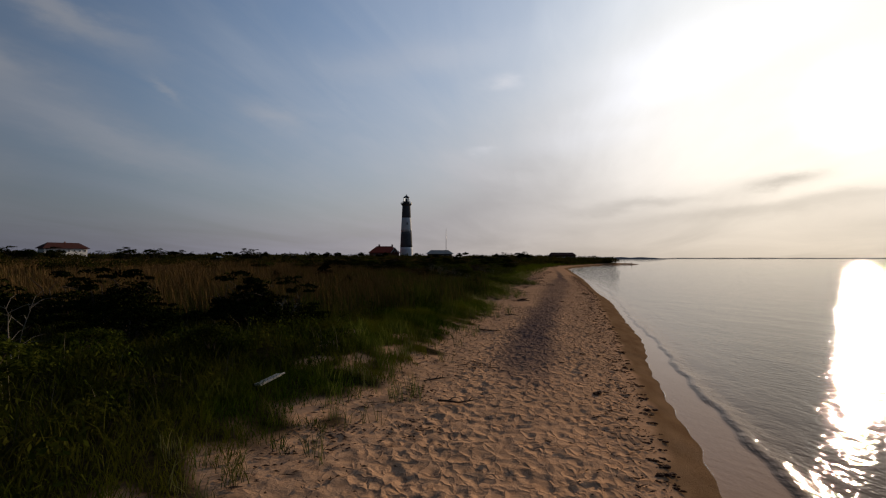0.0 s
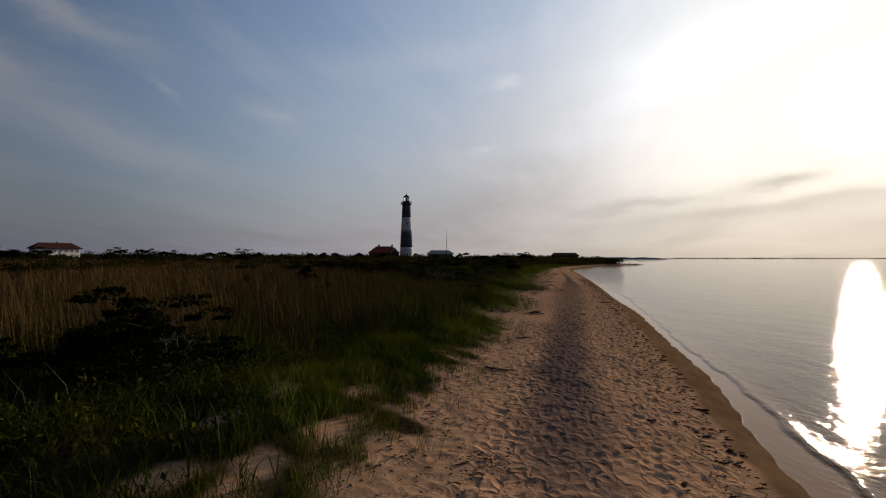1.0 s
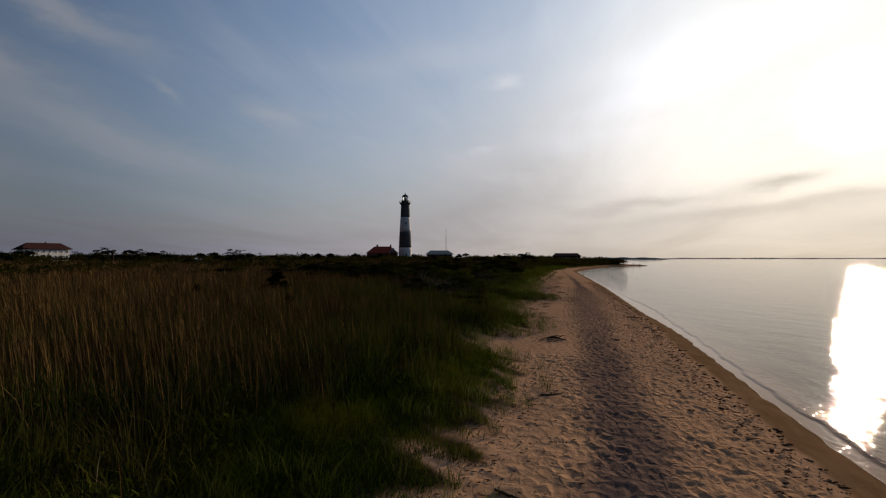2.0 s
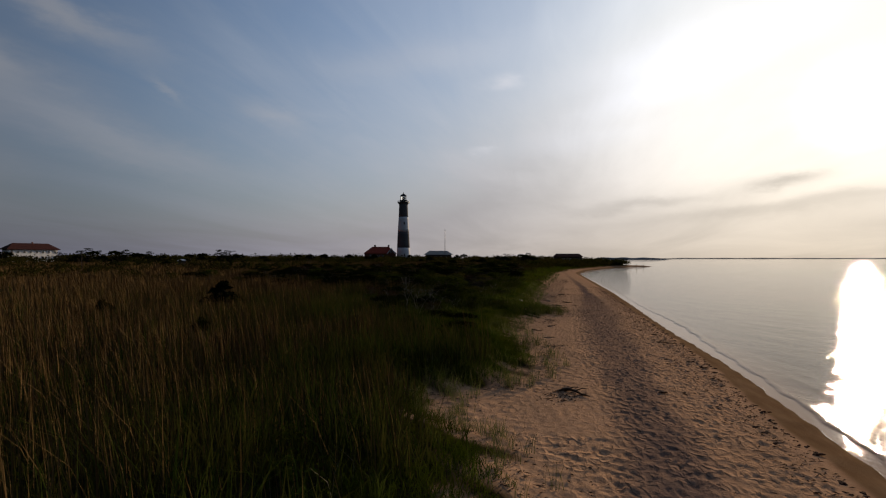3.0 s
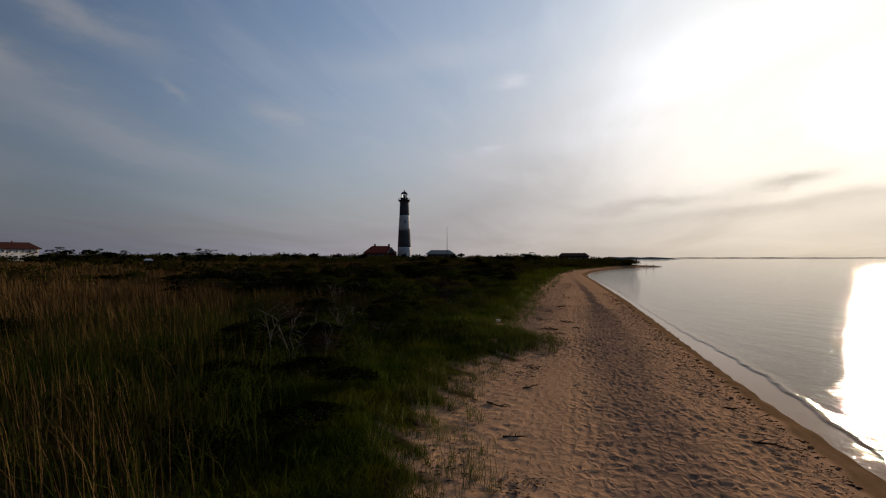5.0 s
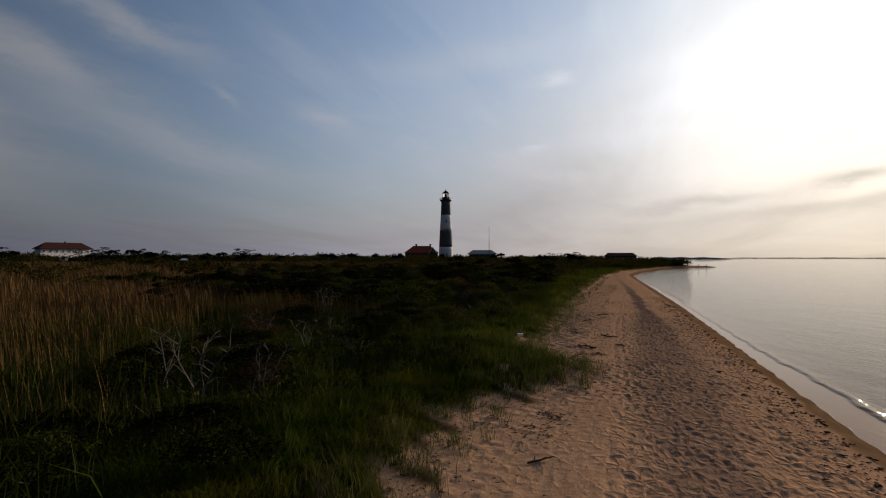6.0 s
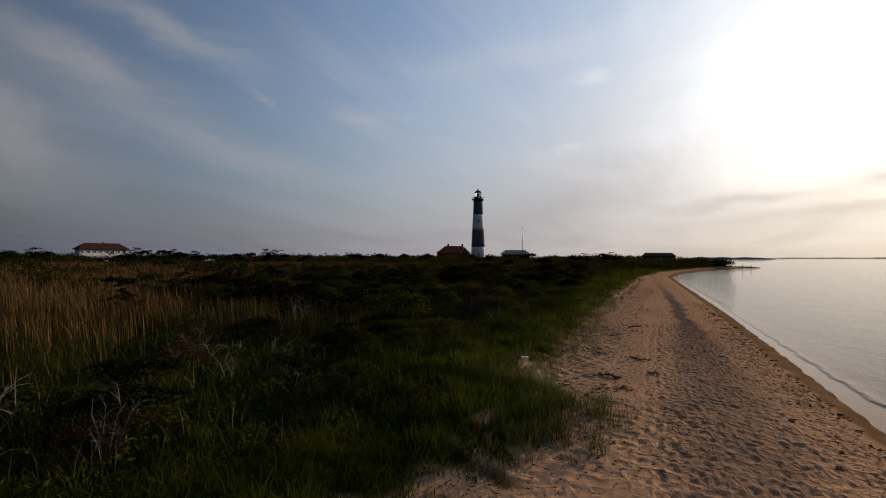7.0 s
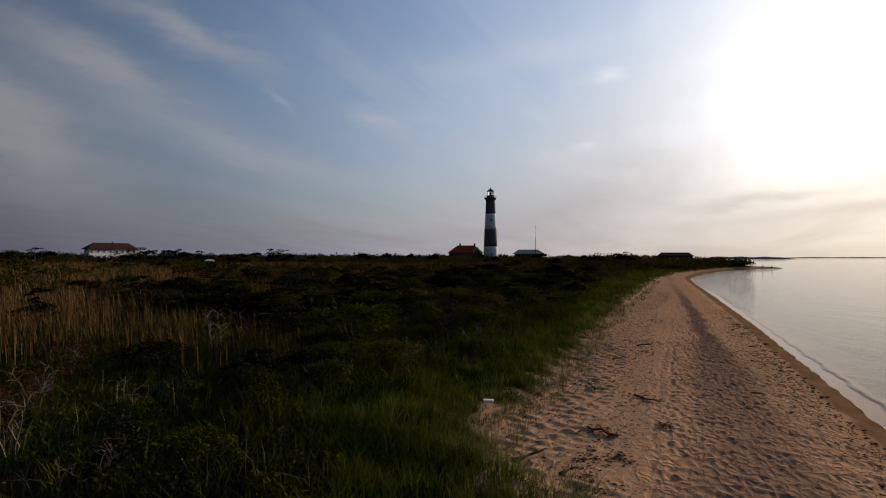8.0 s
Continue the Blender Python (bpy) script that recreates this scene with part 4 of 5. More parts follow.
    # those placed one by one: kind, x, y, height, width
    # many low round_dark ones are added to darken turf and bush feet
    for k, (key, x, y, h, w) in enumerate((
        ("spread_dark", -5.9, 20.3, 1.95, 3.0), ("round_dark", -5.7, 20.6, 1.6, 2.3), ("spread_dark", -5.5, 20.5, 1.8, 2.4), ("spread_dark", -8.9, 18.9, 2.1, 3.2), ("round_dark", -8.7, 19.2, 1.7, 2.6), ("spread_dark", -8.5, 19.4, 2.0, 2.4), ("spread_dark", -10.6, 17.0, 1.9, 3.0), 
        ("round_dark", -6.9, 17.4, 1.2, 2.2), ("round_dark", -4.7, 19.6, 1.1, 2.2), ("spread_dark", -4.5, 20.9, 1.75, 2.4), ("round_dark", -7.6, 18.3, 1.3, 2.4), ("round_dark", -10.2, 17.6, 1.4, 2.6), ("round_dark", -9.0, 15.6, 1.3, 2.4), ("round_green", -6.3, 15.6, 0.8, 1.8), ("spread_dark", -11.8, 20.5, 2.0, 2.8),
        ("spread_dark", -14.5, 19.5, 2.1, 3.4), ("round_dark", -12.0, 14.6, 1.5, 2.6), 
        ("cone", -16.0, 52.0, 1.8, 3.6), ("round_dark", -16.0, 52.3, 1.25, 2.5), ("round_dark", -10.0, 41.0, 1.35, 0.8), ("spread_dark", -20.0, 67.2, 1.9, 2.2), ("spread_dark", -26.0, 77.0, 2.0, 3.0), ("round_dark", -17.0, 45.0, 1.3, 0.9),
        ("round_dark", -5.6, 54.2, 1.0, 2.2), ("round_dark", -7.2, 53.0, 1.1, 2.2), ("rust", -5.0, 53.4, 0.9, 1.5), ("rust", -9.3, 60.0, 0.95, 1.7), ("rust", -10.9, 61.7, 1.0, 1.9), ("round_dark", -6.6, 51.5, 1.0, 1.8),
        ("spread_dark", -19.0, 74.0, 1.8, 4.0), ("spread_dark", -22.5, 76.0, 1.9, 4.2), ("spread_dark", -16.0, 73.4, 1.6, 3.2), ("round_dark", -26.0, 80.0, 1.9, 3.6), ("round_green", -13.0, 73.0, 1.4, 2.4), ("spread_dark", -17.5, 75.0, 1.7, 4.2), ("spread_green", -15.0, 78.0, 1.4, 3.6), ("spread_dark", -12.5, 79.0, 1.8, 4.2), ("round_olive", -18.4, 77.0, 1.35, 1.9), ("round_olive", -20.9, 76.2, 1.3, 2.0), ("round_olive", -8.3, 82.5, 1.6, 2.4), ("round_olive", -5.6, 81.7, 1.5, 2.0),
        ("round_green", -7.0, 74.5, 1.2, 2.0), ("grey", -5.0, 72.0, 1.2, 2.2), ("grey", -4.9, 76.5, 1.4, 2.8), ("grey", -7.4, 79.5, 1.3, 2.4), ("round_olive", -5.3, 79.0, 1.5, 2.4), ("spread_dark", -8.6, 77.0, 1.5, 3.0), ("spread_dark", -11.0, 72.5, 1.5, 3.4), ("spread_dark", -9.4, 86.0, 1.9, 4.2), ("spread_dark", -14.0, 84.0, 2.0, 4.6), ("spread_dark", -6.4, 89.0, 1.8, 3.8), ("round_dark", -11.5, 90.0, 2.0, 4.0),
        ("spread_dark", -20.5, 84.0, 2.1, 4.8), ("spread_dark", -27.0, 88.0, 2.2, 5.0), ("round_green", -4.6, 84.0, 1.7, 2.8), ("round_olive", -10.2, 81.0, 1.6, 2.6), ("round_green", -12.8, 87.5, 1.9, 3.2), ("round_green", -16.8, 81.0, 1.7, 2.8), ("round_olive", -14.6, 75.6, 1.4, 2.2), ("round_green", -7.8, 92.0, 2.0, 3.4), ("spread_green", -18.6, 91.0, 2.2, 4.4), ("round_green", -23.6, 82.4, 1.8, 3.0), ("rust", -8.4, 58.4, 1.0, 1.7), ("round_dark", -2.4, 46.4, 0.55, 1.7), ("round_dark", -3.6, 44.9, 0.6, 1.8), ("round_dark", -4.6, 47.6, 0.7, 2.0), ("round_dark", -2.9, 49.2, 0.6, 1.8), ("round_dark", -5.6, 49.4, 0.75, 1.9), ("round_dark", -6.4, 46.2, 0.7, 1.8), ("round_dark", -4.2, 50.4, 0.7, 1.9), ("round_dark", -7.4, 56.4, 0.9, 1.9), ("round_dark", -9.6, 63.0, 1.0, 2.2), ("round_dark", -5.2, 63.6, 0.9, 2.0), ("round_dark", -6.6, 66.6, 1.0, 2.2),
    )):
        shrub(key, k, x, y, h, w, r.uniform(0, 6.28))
    # broad dark thickets in the middle distance
    for k in range(64):
        y = r.uniform(63, 126)
        x = edge_x(y) - r.uniform(5.5, 34)
        if reed_zone(np.float64(x), np.float64(y)) > 0.3 or meadow(np.float64(x), np.float64(y)) > 0.6:
            continue
        h = r.uniform(1.3, 1.8) * np.interp(y, (63, 122), (0.95, 1.35))
        key = ("spread_green", "spread_dark", "round_green", "spread_dark", "grey", "round_olive", "round_dark", "spread_dark")[k % 8]
        shrub(key, k, x, y, h, h * r.uniform(1.8, 2.9), r.uniform(0, 6.28))
    kinds = ["round_dark", "round_green", "spread_dark", "spread_green", "round_olive", "rust"]
    chance = [0.24, 0.22, 0.18, 0.12, 0.14, 0.10]
    made = []
    tries = 0
    while len(made) < 150 and tries < 9000:
        tries += 1
        y = r.uniform(10, 128)
        x = edge_x(y) - r.uniform(2.6, 42)
        inl = edge_x(y) - x
        if inl < lawn_width(y) + 0.4 or reed_zone(np.float64(x), np.float64(y)) > 0.25:
            continue
        if y < 24 and r.uniform() < 0.35:
            continue
        h = r.uniform(0.75, 1.25) * np.interp(y, (10, 30, 60, 75, 128), (0.95, 1.0, 0.75, 1.25, 1.9))
        w = h * r.uniform(1.5, 2.4)
        if any((x - a) ** 2 + (y - b) ** 2 < (0.36 * (w + c)) ** 2 for a, b, c in made):
            continue
        made.append((x, y, w))
        key = kinds[r.choice(6, p=chance)]
        shrub("round_green" if y < 26 and key in ("round_olive", "rust") else key, r.randint(3), x, y, h, w, r.uniform(0, 6.28))
    # tall bushes and trees that break the skyline: x, y, top
    for k, (x, y, top) in enumerate(((-139.7, 178.0, 6.7), (-142.2, 182.6, 6.4), (-137.6, 172.7, 5.8), (-151.6, 179.4, 5.4), (-134.4, 183.7, 6.4), (-128.4, 175.5, 5.8), (-129.3, 181.7, 6.0), (-117.1, 172.7, 5.4), (-118.6, 178.3, 5.6), (-120.0, 181.1, 5.5),
                                     (-112.9, 190.1, 5.2), (-100.6, 187.1, 6.3), (-99.7, 190.3, 6.0), (-88.4, 218.7, 5.2), (-91.2, 251.0, 5.2), (-15.7, 251.1, 5.2), (-9.6, 261.6, 5.5), (-6.9, 263.7, 5.7))):
        h = top + 0.6 - float(ground_z(np.float64(x), np.float64(y)))
        shrub("tree" if k % 3 == 1 else "spread_dark", k, x, y, h, h * r.uniform(1.0, 1.5), r.uniform(0, 6.28))
        shrub("spread_dark", k + 1, x + r.uniform(-2.2, 2.2), y + r.uniform(0.5, 2.0), h * r.uniform(0.75, 0.95), h * r.uniform(1.0, 1.4), r.uniform(0, 6.28))
    # a taller grove on the skyline beyond the white house
    for k in range(20):
        x, y = r.uniform(-182, -134), r.uniform(112, 150)
        h = r.uniform(5.4, 7.2) - float(ground_z(np.float64(x), np.float64(y)))
        shrub(("round_dark", "tree", "spread_dark")[k % 3], k, x, y, h, h * r.uniform(1.3, 2.0), r.uniform(0, 6.28))
    # wind-bent trees on the skyline
    for k in range(46):
        a = radians(r.uniform(-58, 4))
        d = r.uniform(105, 210)
        x, y = 2 + d * math.sin(a), 40 + d * math.cos(a)
        if x > edge_x(y) - 14:
            continue
        h = r.uniform(2.8, 4.3) * np.interp(d, (105, 210), (0.8, 1.1))
        shrub("tree", r.randint(3), x, y, h, h * r.uniform(0.7, 1.15), r.uniform(0, 6.28))


build_shrubs()


def build_undergrowth():
    def zone(x, y):
        inl = edge_x(y) - x
        z = smooth01((inl - lawn_width(y) + 1.4) / 1.6) * (1 - 0.92 * reed_zone(x, y)) * open_sand(x, y)
        return z * np.interp(inl, (3, 12, 34), (1, 0.6, 0.2)) * np.interp(y, (10, 78, 112), (1, 0.8, 0.25))

    # broad leaves and stalks that lean every way
    x, y, p = scatter(620000, -22, 1, 9.5, 100, 132)
    keep = p < zone(x, y) * (0.7 + 0.3 * waves2(x, y, 91, 1.5))
    x, y = x[keep], y[keep]
    r = np.random.RandomState(35)
    n = len(x)
    tall = (0.34 + 0.16 * waves2(x, y, 92, 1.4).clip(-1, 1)) * r.uniform(0.5, 1.3, n)
    blades("herbs", on_ground(x, y), tall, r.uniform(0.014, 0.034, n) * np.interp(y, (10, 60, 100), (0.8, 1.0, 1.6)), r.uniform(0.2, 1.3, n), HERB, "tangled low herbs and grass between the shrubs", "undergrowth", 75)
    # thin dead stalks that stand out pale
    x, y, p = scatter(80000, -22, 0, 10, 92, 133)
    keep = p < zone(x, y) * smooth01(0.25 + waves2(x, y, 95, 2.0)) * np.interp(y, (10, 40, 52), (0.25, 0.3, 0.8))
    x, y = x[keep], y[keep]
    r = np.random.RandomState(36)
    n = len(x)
    blades("dead_stalks", on_ground(x, y), r.uniform(0.4, 0.85, n), r.uniform(0.006, 0.012, n), r.uniform(0.1, 0.9, n), STALK, "pale dead grass stalks among the green herbs", "stalks", 77, 0.3)
    # leafy mounds
    x, y, p = scatter(42000, -34, 1, 9.5, 112, 131)
    keep = p < zone(x, y) * smooth01(0.5 + waves2(x, y, 93, 2.2))
    x, y = x[keep], y[keep]
    P = on_ground(x, y) + np.array([0, 0, 0.22])
    P[:, 2] += 0.14 * waves2(x, y, 92, 1.4)
    r = np.random.RandomState(33)
    V, F = leaf_cloud(P, r.uniform(0.12, 0.30, len(x)), 12, 0.05, 34, 0.9)
    tagged(new("undergrowth", arrays("undergrowth", V, F, mat=HERB)), "tangled low green undergrowth between the shrubs", "undergrowth", kind="stuff")


build_undergrowth()


def build_far_woods():
    """Thicket from the near shrubs to the lighthouse and along the bay, and the far point."""
    r = np.random.RandomState(55)
    n = 5200
    d = 60 + 400 * r.uniform(0, 1, n) ** 1.25
    a = np.radians(r.uniform(-66, 10, n))
    x, y = 2 + d * np.sin(a), 38 + d * np.cos(a)
    inl = edge_x(y) - x
    keep = (inl > np.interp(y, (90, 150, 260, 300), (4, 4, 2.0, 1.0))) & ((y > 116) | (inl > 40)) & ~((np.hypot(x + 104, y - 430) < 16))
    keep &= ~((meadow(x, y) > 0.45) & (d < 190))
    x, y, d = x[keep], y[keep], d[keep]
    yb = r.uniform(196, 296, 420)
    xb = edge_x(yb) - r.uniform(0.6, 13, 420)
    x, y, d = np.concatenate([x, xb]), np.concatenate([y, yb]), np.concatenate([d, np.hypot(xb - 2, yb - 38) * 0.8])
    top = np.interp(d, (60, 120, 300, 460), (1.4, 2.0, 2.9, 3.7)) * r.uniform(0.55, 1.12, len(x)) * np.where(r.uniform(0, 1, len(x)) < 0.07, 1.35, 1.0) * (1 + 0.18 * waves2(x, y, 57, 40)) * np.interp(np.degrees(np.arctan2(x - 2, y - 38)), (-60, -53, -49, -45, -38, -14, -4, 8), (1.2, 1.08, 1.0, 0.98, 1.0, 0.82, 0.78, 0.95))
    rad = top * r.uniform(0.5, 0.85, len(x)) * np.where(y > 190, 1.25, 1.0)
    C = on_ground(x, y)
    C[:, 2] += np.where(y > 190, top * 0.30, top - rad * 0.7)
    V, F = leaf_cloud(C, rad, 56, 0.001, 56, 0.7)
    # leaf size grows with the crown
    size = np.repeat(np.repeat(rad, 56), 4) * 0.155 / 0.001
    mid_leaf = np.repeat(V.reshape(-1, 4, 3).mean(1), 4, 0)
    V = mid_leaf + (V - mid_leaf) * size[:, None]
    tagged(new("far_woods", arrays("far_woods", V, F, mat=FAR_WOOD)), "dark scrub and low woods stretching to the lighthouse", "woods", kind="stuff")


build_far_woods()


def snag(x, y, height, spread, seed, count=4, label="bare bleached dead shrub with forked pale branches"):
    r = np.random.RandomState(seed)
    ob = thing("dead_shrub", Matrix.Translation((x, y, float(ground_z(np.float64(x), np.float64(y))))), label, "dead shrub", "dead shrubs")
    for k in range(count):
        part("branch", limb(bmesh.new(), r, k, height, spread, count, 0.014 * height ** 0.5, 8), DEADWOOD, ob)


for k, (x, y, h, s, c) in enumerate(((-6.0, 13.7, 1.3, 0.5, 2), (-4.3, 20.0, 0.9, 0.9, 4), (-5.0, 21.2, 0.9, 0.8, 3), (-5.9, 51.75, 1.5, 0.65, 2), (-5.45, 52.1, 1.45, 1.0, 3), (-4.9, 53.4, 1.1, 0.7, 4), (-4.4, 57.3, 0.55, 0.6, 3),
                                     (-6.05, 57.35, 1.0, 0.7, 3), (-6.2, 59.3, 0.95, 0.6, 3), (-9.3, 64.8, 1.5, 0.8, 4), (-3.9, 66.2, 0.75, 0.9, 5), (-9.0, 59.6, 0.9, 0.8, 3), (-3.2, 70.0, 0.7, 0.7, 3), (-7.2, 23.5, 1.1, 0.9, 3))):
    snag(x, y, h, s, 700 + k, c)


# ---- beach litter ----
def clump_mesh(seed, mat):
    """A flat ragged clump of seaweed."""
    r = np.random.RandomState(seed)
    bm = bmesh.new()
    for k in range(5):
        p = Vector((r.normal(0, 0.055), r.normal(0, 0.03), 0.0))
        rx, ry = r.uniform(0.04, 0.085), r.uniform(0.025, 0.05)
        ring, inner = [], []
        for i in range(9):
            a, q = 2 * math.pi * i / 9, r.uniform(0.6, 1.3)
            ring.append(bm.verts.new(p + Vector((rx * q * math.cos(a), ry * q * math.sin(a), -0.004))))
            inner.append(bm.verts.new(p + Vector((rx * 0.6 * q * math.cos(a), ry * 0.6 * q * math.sin(a), r.uniform(0.012, 0.032)))))
        topv = bm.verts.new(p + Vector((0, 0, r.uniform(0.018, 0.035))))
        for i in range(9):
            j = (i + 1) % 9
            bm.faces.new((ring[i], ring[j], inner[j], inner[i]))
            bm.faces.new((inner[i], inner[j], topv))
    me = bpy.data.meshes.new("seaweed_clump")
    bm.to_mesh(me)
    bm.free()
    me.materials.append(mat)
    return me


def build_wrack():
    meshes = [clump_mesh(800 + i, WEED) for i in range(5)]
    r = np.random.RandomState(81)
    shapes = []
    for k in range(560):
        y = 11.5 + 76 * r.uniform() ** 1.1
        x = shore_x(y) - along(DAMP, y) - abs(r.normal(0.0, 0.16 if k % 5 < 3 else 0.7)) + 0.16
        s = r.uniform(0.4, 0.9) if r.uniform() < 0.8 else r.uniform(0.9, 1.35)
        m = Matrix.Translation((x, y, float(ground_z(np.float64(x), np.float64(y))) + 0.002)) @ Matrix.Rotation(r.normal(0.4, 0.7), 4, "Z") @ Matrix.Diagonal((s, s * 0.85, s * 0.6, 1))
        if k < 290:
            ob = new("seaweed_clump", meshes[k % 5])
            ob.matrix_basis = m
            tagged(ob, "dark wet clump of seaweed on the sand", "seaweed", "seaweed clumps")
        else:
            shapes.append((k % 5, m))
    # smaller scraps between them
    bm = bmesh.new()
    for j, m in shapes:
        old = len(bm.verts)
        bm.from_mesh(meshes[j])
        bm.verts.ensure_lookup_table()
        bmesh.ops.transform(bm, matrix=m @ Matrix.Scale(0.7, 4), verts=bm.verts[old:])
    scraps = bpy.data.meshes.new("seaweed_scraps")
    bm.to_mesh(scraps)
    bm.free()
    scraps.materials.append(WEED)
    tagged(new("seaweed_scraps", scraps), "small dark scraps of seaweed along the tide line", "seaweed", kind="stuff")
    # countless straws and bits, dark, by the grass and along the tide line
    r = np.random.RandomState(82)
    n = 12500
    y = r.uniform(10.5, 95, n)
    band = r.uniform(0, 1, n) < 0.55
    x = np.where(band, edge_x(y) + np.abs(r.normal(0.1, 0.75, n)) - 0.2, shore_x(y) - along(DAMP, y) + 0.05 - np.abs(r.normal(0, 0.6, n)))
    more = r.uniform(0, 1, n) < 0.30
    y = np.where(more, r.uniform(56, 112, n), y)
    x = np.where(more, edge_x(y) + r.uniform(0.2, 2.6, n), x)
    spots = ((1.2, 71.6, 0.5), (1.9, 73.6, 0.7), (2.4, 75.8, 0.5), (2.33, 66.3, 0.3), (1.36, 61.6, 0.25), (1.53, 63.2, 0.3), (0.8, 67.5, 0.25), (1.9, 61.9, 0.15), (2.67, 64.2, 0.12), (1.5, 60.5, 0.2), (0.9, 13.6, 0.3), (0.5, 15.6, 0.35), (-0.1, 12.9, 0.3), (1.2, 18.6, 0.3), (1.2, 45.5, 0.25), (0.9, 53.0, 0.35), (1.1, 54.1, 0.25), (1.4, 38.4, 0.3), (1.1, 37.8, 0.3), (2.6, 84.0, 0.7), (1.8, 95.0, 0.9), (3.4, 104.0, 0.8))
    pick = r.randint(0, len(spots) * 7, n)
    sx, sy, sr = np.array(spots)[pick % len(spots)].T
    heap = pick < len(spots)
    x = np.where(heap, sx + r.normal(0, 0.7, n) * sr, x)
    y = np.where(heap, sy + r.normal(0, 1.0, n) * sr, y)
    L = r.uniform(0.012, 0.065, n) * np.where(r.uniform(0, 1, n) < 0.04, 2.4, 1.0)
    a = r.normal(0.2, 0.9, n)
    w = r.uniform(0.004, 0.012, n)
    d = np.stack([np.cos(a), np.sin(a), 0 * a], -1) * L[:, None]
    s = np.stack([-np.sin(a), np.cos(a), 0 * a], -1) * w[:, None]
    P = on_ground(x, y) + np.array([0, 0, 0.012])
    h = np.array([0, 0, 1.0]) * (w * 1.2 + 0.006)[:, None]
    V = np.stack([P - d, P + s, P + d, P - s, P + h], 1).reshape(-1, 3)
    i = (np.arange(n) * 5)[:, None]
    T = np.concatenate([i + np.array(f) for f in ((0, 1, 4), (1, 2, 4), (2, 3, 4), (3, 0, 4))])
    tagged(new("straw_litter", arrays("straw_litter", V, tris=T, mat=STRAW)), "dark straws and bits strewn over the sand", "litter", kind="stuff")


build_wrack()


def driftwood(x, y, rz, length, thick, seed, mat, label, forks=2, name="driftwood", lift=0.0):
    r = np.random.RandomState(seed)
    bm = bmesh.new()
    pts = [Vector((-length / 2 + length * s, r.normal(0, 0.05) * length, thick * 0.6 + abs(r.normal(0, 0.03)) * length)) for s in (0, 0.25, 0.5, 0.75, 1)]
    tube(bm, pts, [thick, thick * 0.95, thick * 0.8, thick * 0.6, thick * 0.25], 7)
    ob = thing(name, Matrix.Translation((x, y, float(ground_z(np.float64(x), np.float64(y))) + lift)) @ Matrix.Rotation(rz, 4, "Z"), label, "driftwood")
    part("log", bm, mat, ob, smooth=True)
    for k in range(forks):
        p = pts[1 + k % 3]
        d = Vector((r.uniform(0.2, 0.5), r.choice([-1, 1]) * r.uniform(0.2, 0.5), r.uniform(0.02, 0.14))) * length * 0.6
        part("branch", tube(bmesh.new(), [p, p + d * 0.5 + Vector((0, 0, 0.03)), p + d], [thick * 0.5, thick * 0.35, thick * 0.1], 5), mat, ob, smooth=True)


def board(x, y, rz, length):
    """A weathered plank, split at one end, half sunk in the grass."""
    ob = thing("plank", Matrix.Translation((x, y, float(ground_z(np.float64(x), np.float64(y))) + 0.10)) @ Matrix.Rotation(rz, 4, "Z") @ Matrix.Rotation(radians(-5), 4, "Y"), "pale weathered plank lying in the grass", "plank")
    bm = boxed(-length / 2, length / 2, -0.065, 0.065, 0, 0.035, bevel=0.006)
    for v in bm.verts:
        v.co.y *= 1.0 - 0.35 * max(0.0, v.co.x / length)
        v.co.z += 0.02 * math.sin(v.co.x * 3.0)
    part("board", bm, PALEWOOD, ob)
    part("splinter", boxed(length / 2, length / 2 + 0.12, -0.03, 0.01, 0.018, 0.04, bevel=0.006), PALEWOOD, ob)


board(-1.80, 14.42, radians(76), 0.54)
driftwood(1.55, 38.3, radians(-50), 0.85, 0.034, 92, DRIFTWOOD, "dark forked driftwood branch on the sand", 2)
driftwood(1.35, 38.55, radians(15), 0.45, 0.022, 108, DRIFTWOOD, "short dark driftwood stick on the sand", 2)
driftwood(1.0, 47.6, radians(20), 0.45, 0.02, 93, DRIFTWOOD, "thin dark driftwood stick on the sand", 2)
driftwood(0.45, 49.7, radians(-25), 0.5, 0.022, 94, DRIFTWOOD, "dark crooked driftwood stick on the sand", 3)
driftwood(1.1, 51.6, radians(40), 0.5, 0.018, 95, DRIFTWOOD, "thin forked driftwood twig on the sand", 3)
driftwood(5.6, 48.9, radians(-30), 1.0, 0.022, 96, DRIFTWOOD, "thin dark root near the tide line", 3)
driftwood(2.1, 75.0, radians(35), 0.7, 0.025, 97, DRIFTWOOD, "tangle of dark driftwood on the upper beach", 4)
driftwood(2.3, 66.3, radians(-30), 0.7, 0.022, 98, DRIFTWOOD, "dark forked driftwood on the trodden sand", 3)
driftwood(1.3, 15.2, radians(15), 0.7, 0.02, 99, DRIFTWOOD, "thin dark twig on the sand", 3)
driftwood(0.6, 16.8, radians(40), 0.6, 0.02, 100, DRIFTWOOD, "thin dark twig on the sand", 3)
driftwood(0.5, 61.4, radians(70), 0.8, 0.03, 101, DRIFTWOOD, "dark driftwood lying by the grass clump", 3)
driftwood(1.5, 63.2, radians(150), 0.7, 0.03, 103, DRIFTWOOD, "tangled dark driftwood on the upper beach", 4)
driftwood(1.2, 61.0, radians(60), 0.5, 0.025, 104, DRIFTWOOD, "short dark driftwood on the upper beach", 3)
driftwood(1.3, 71.6, radians(65), 0.6, 0.022, 105, DRIFTWOOD, "thin dark driftwood on the trodden sand", 3)
driftwood(0.9, 24.6, radians(-15), 0.8, 0.02, 106, DRIFTWOOD, "thin dark twig on the sand", 3)
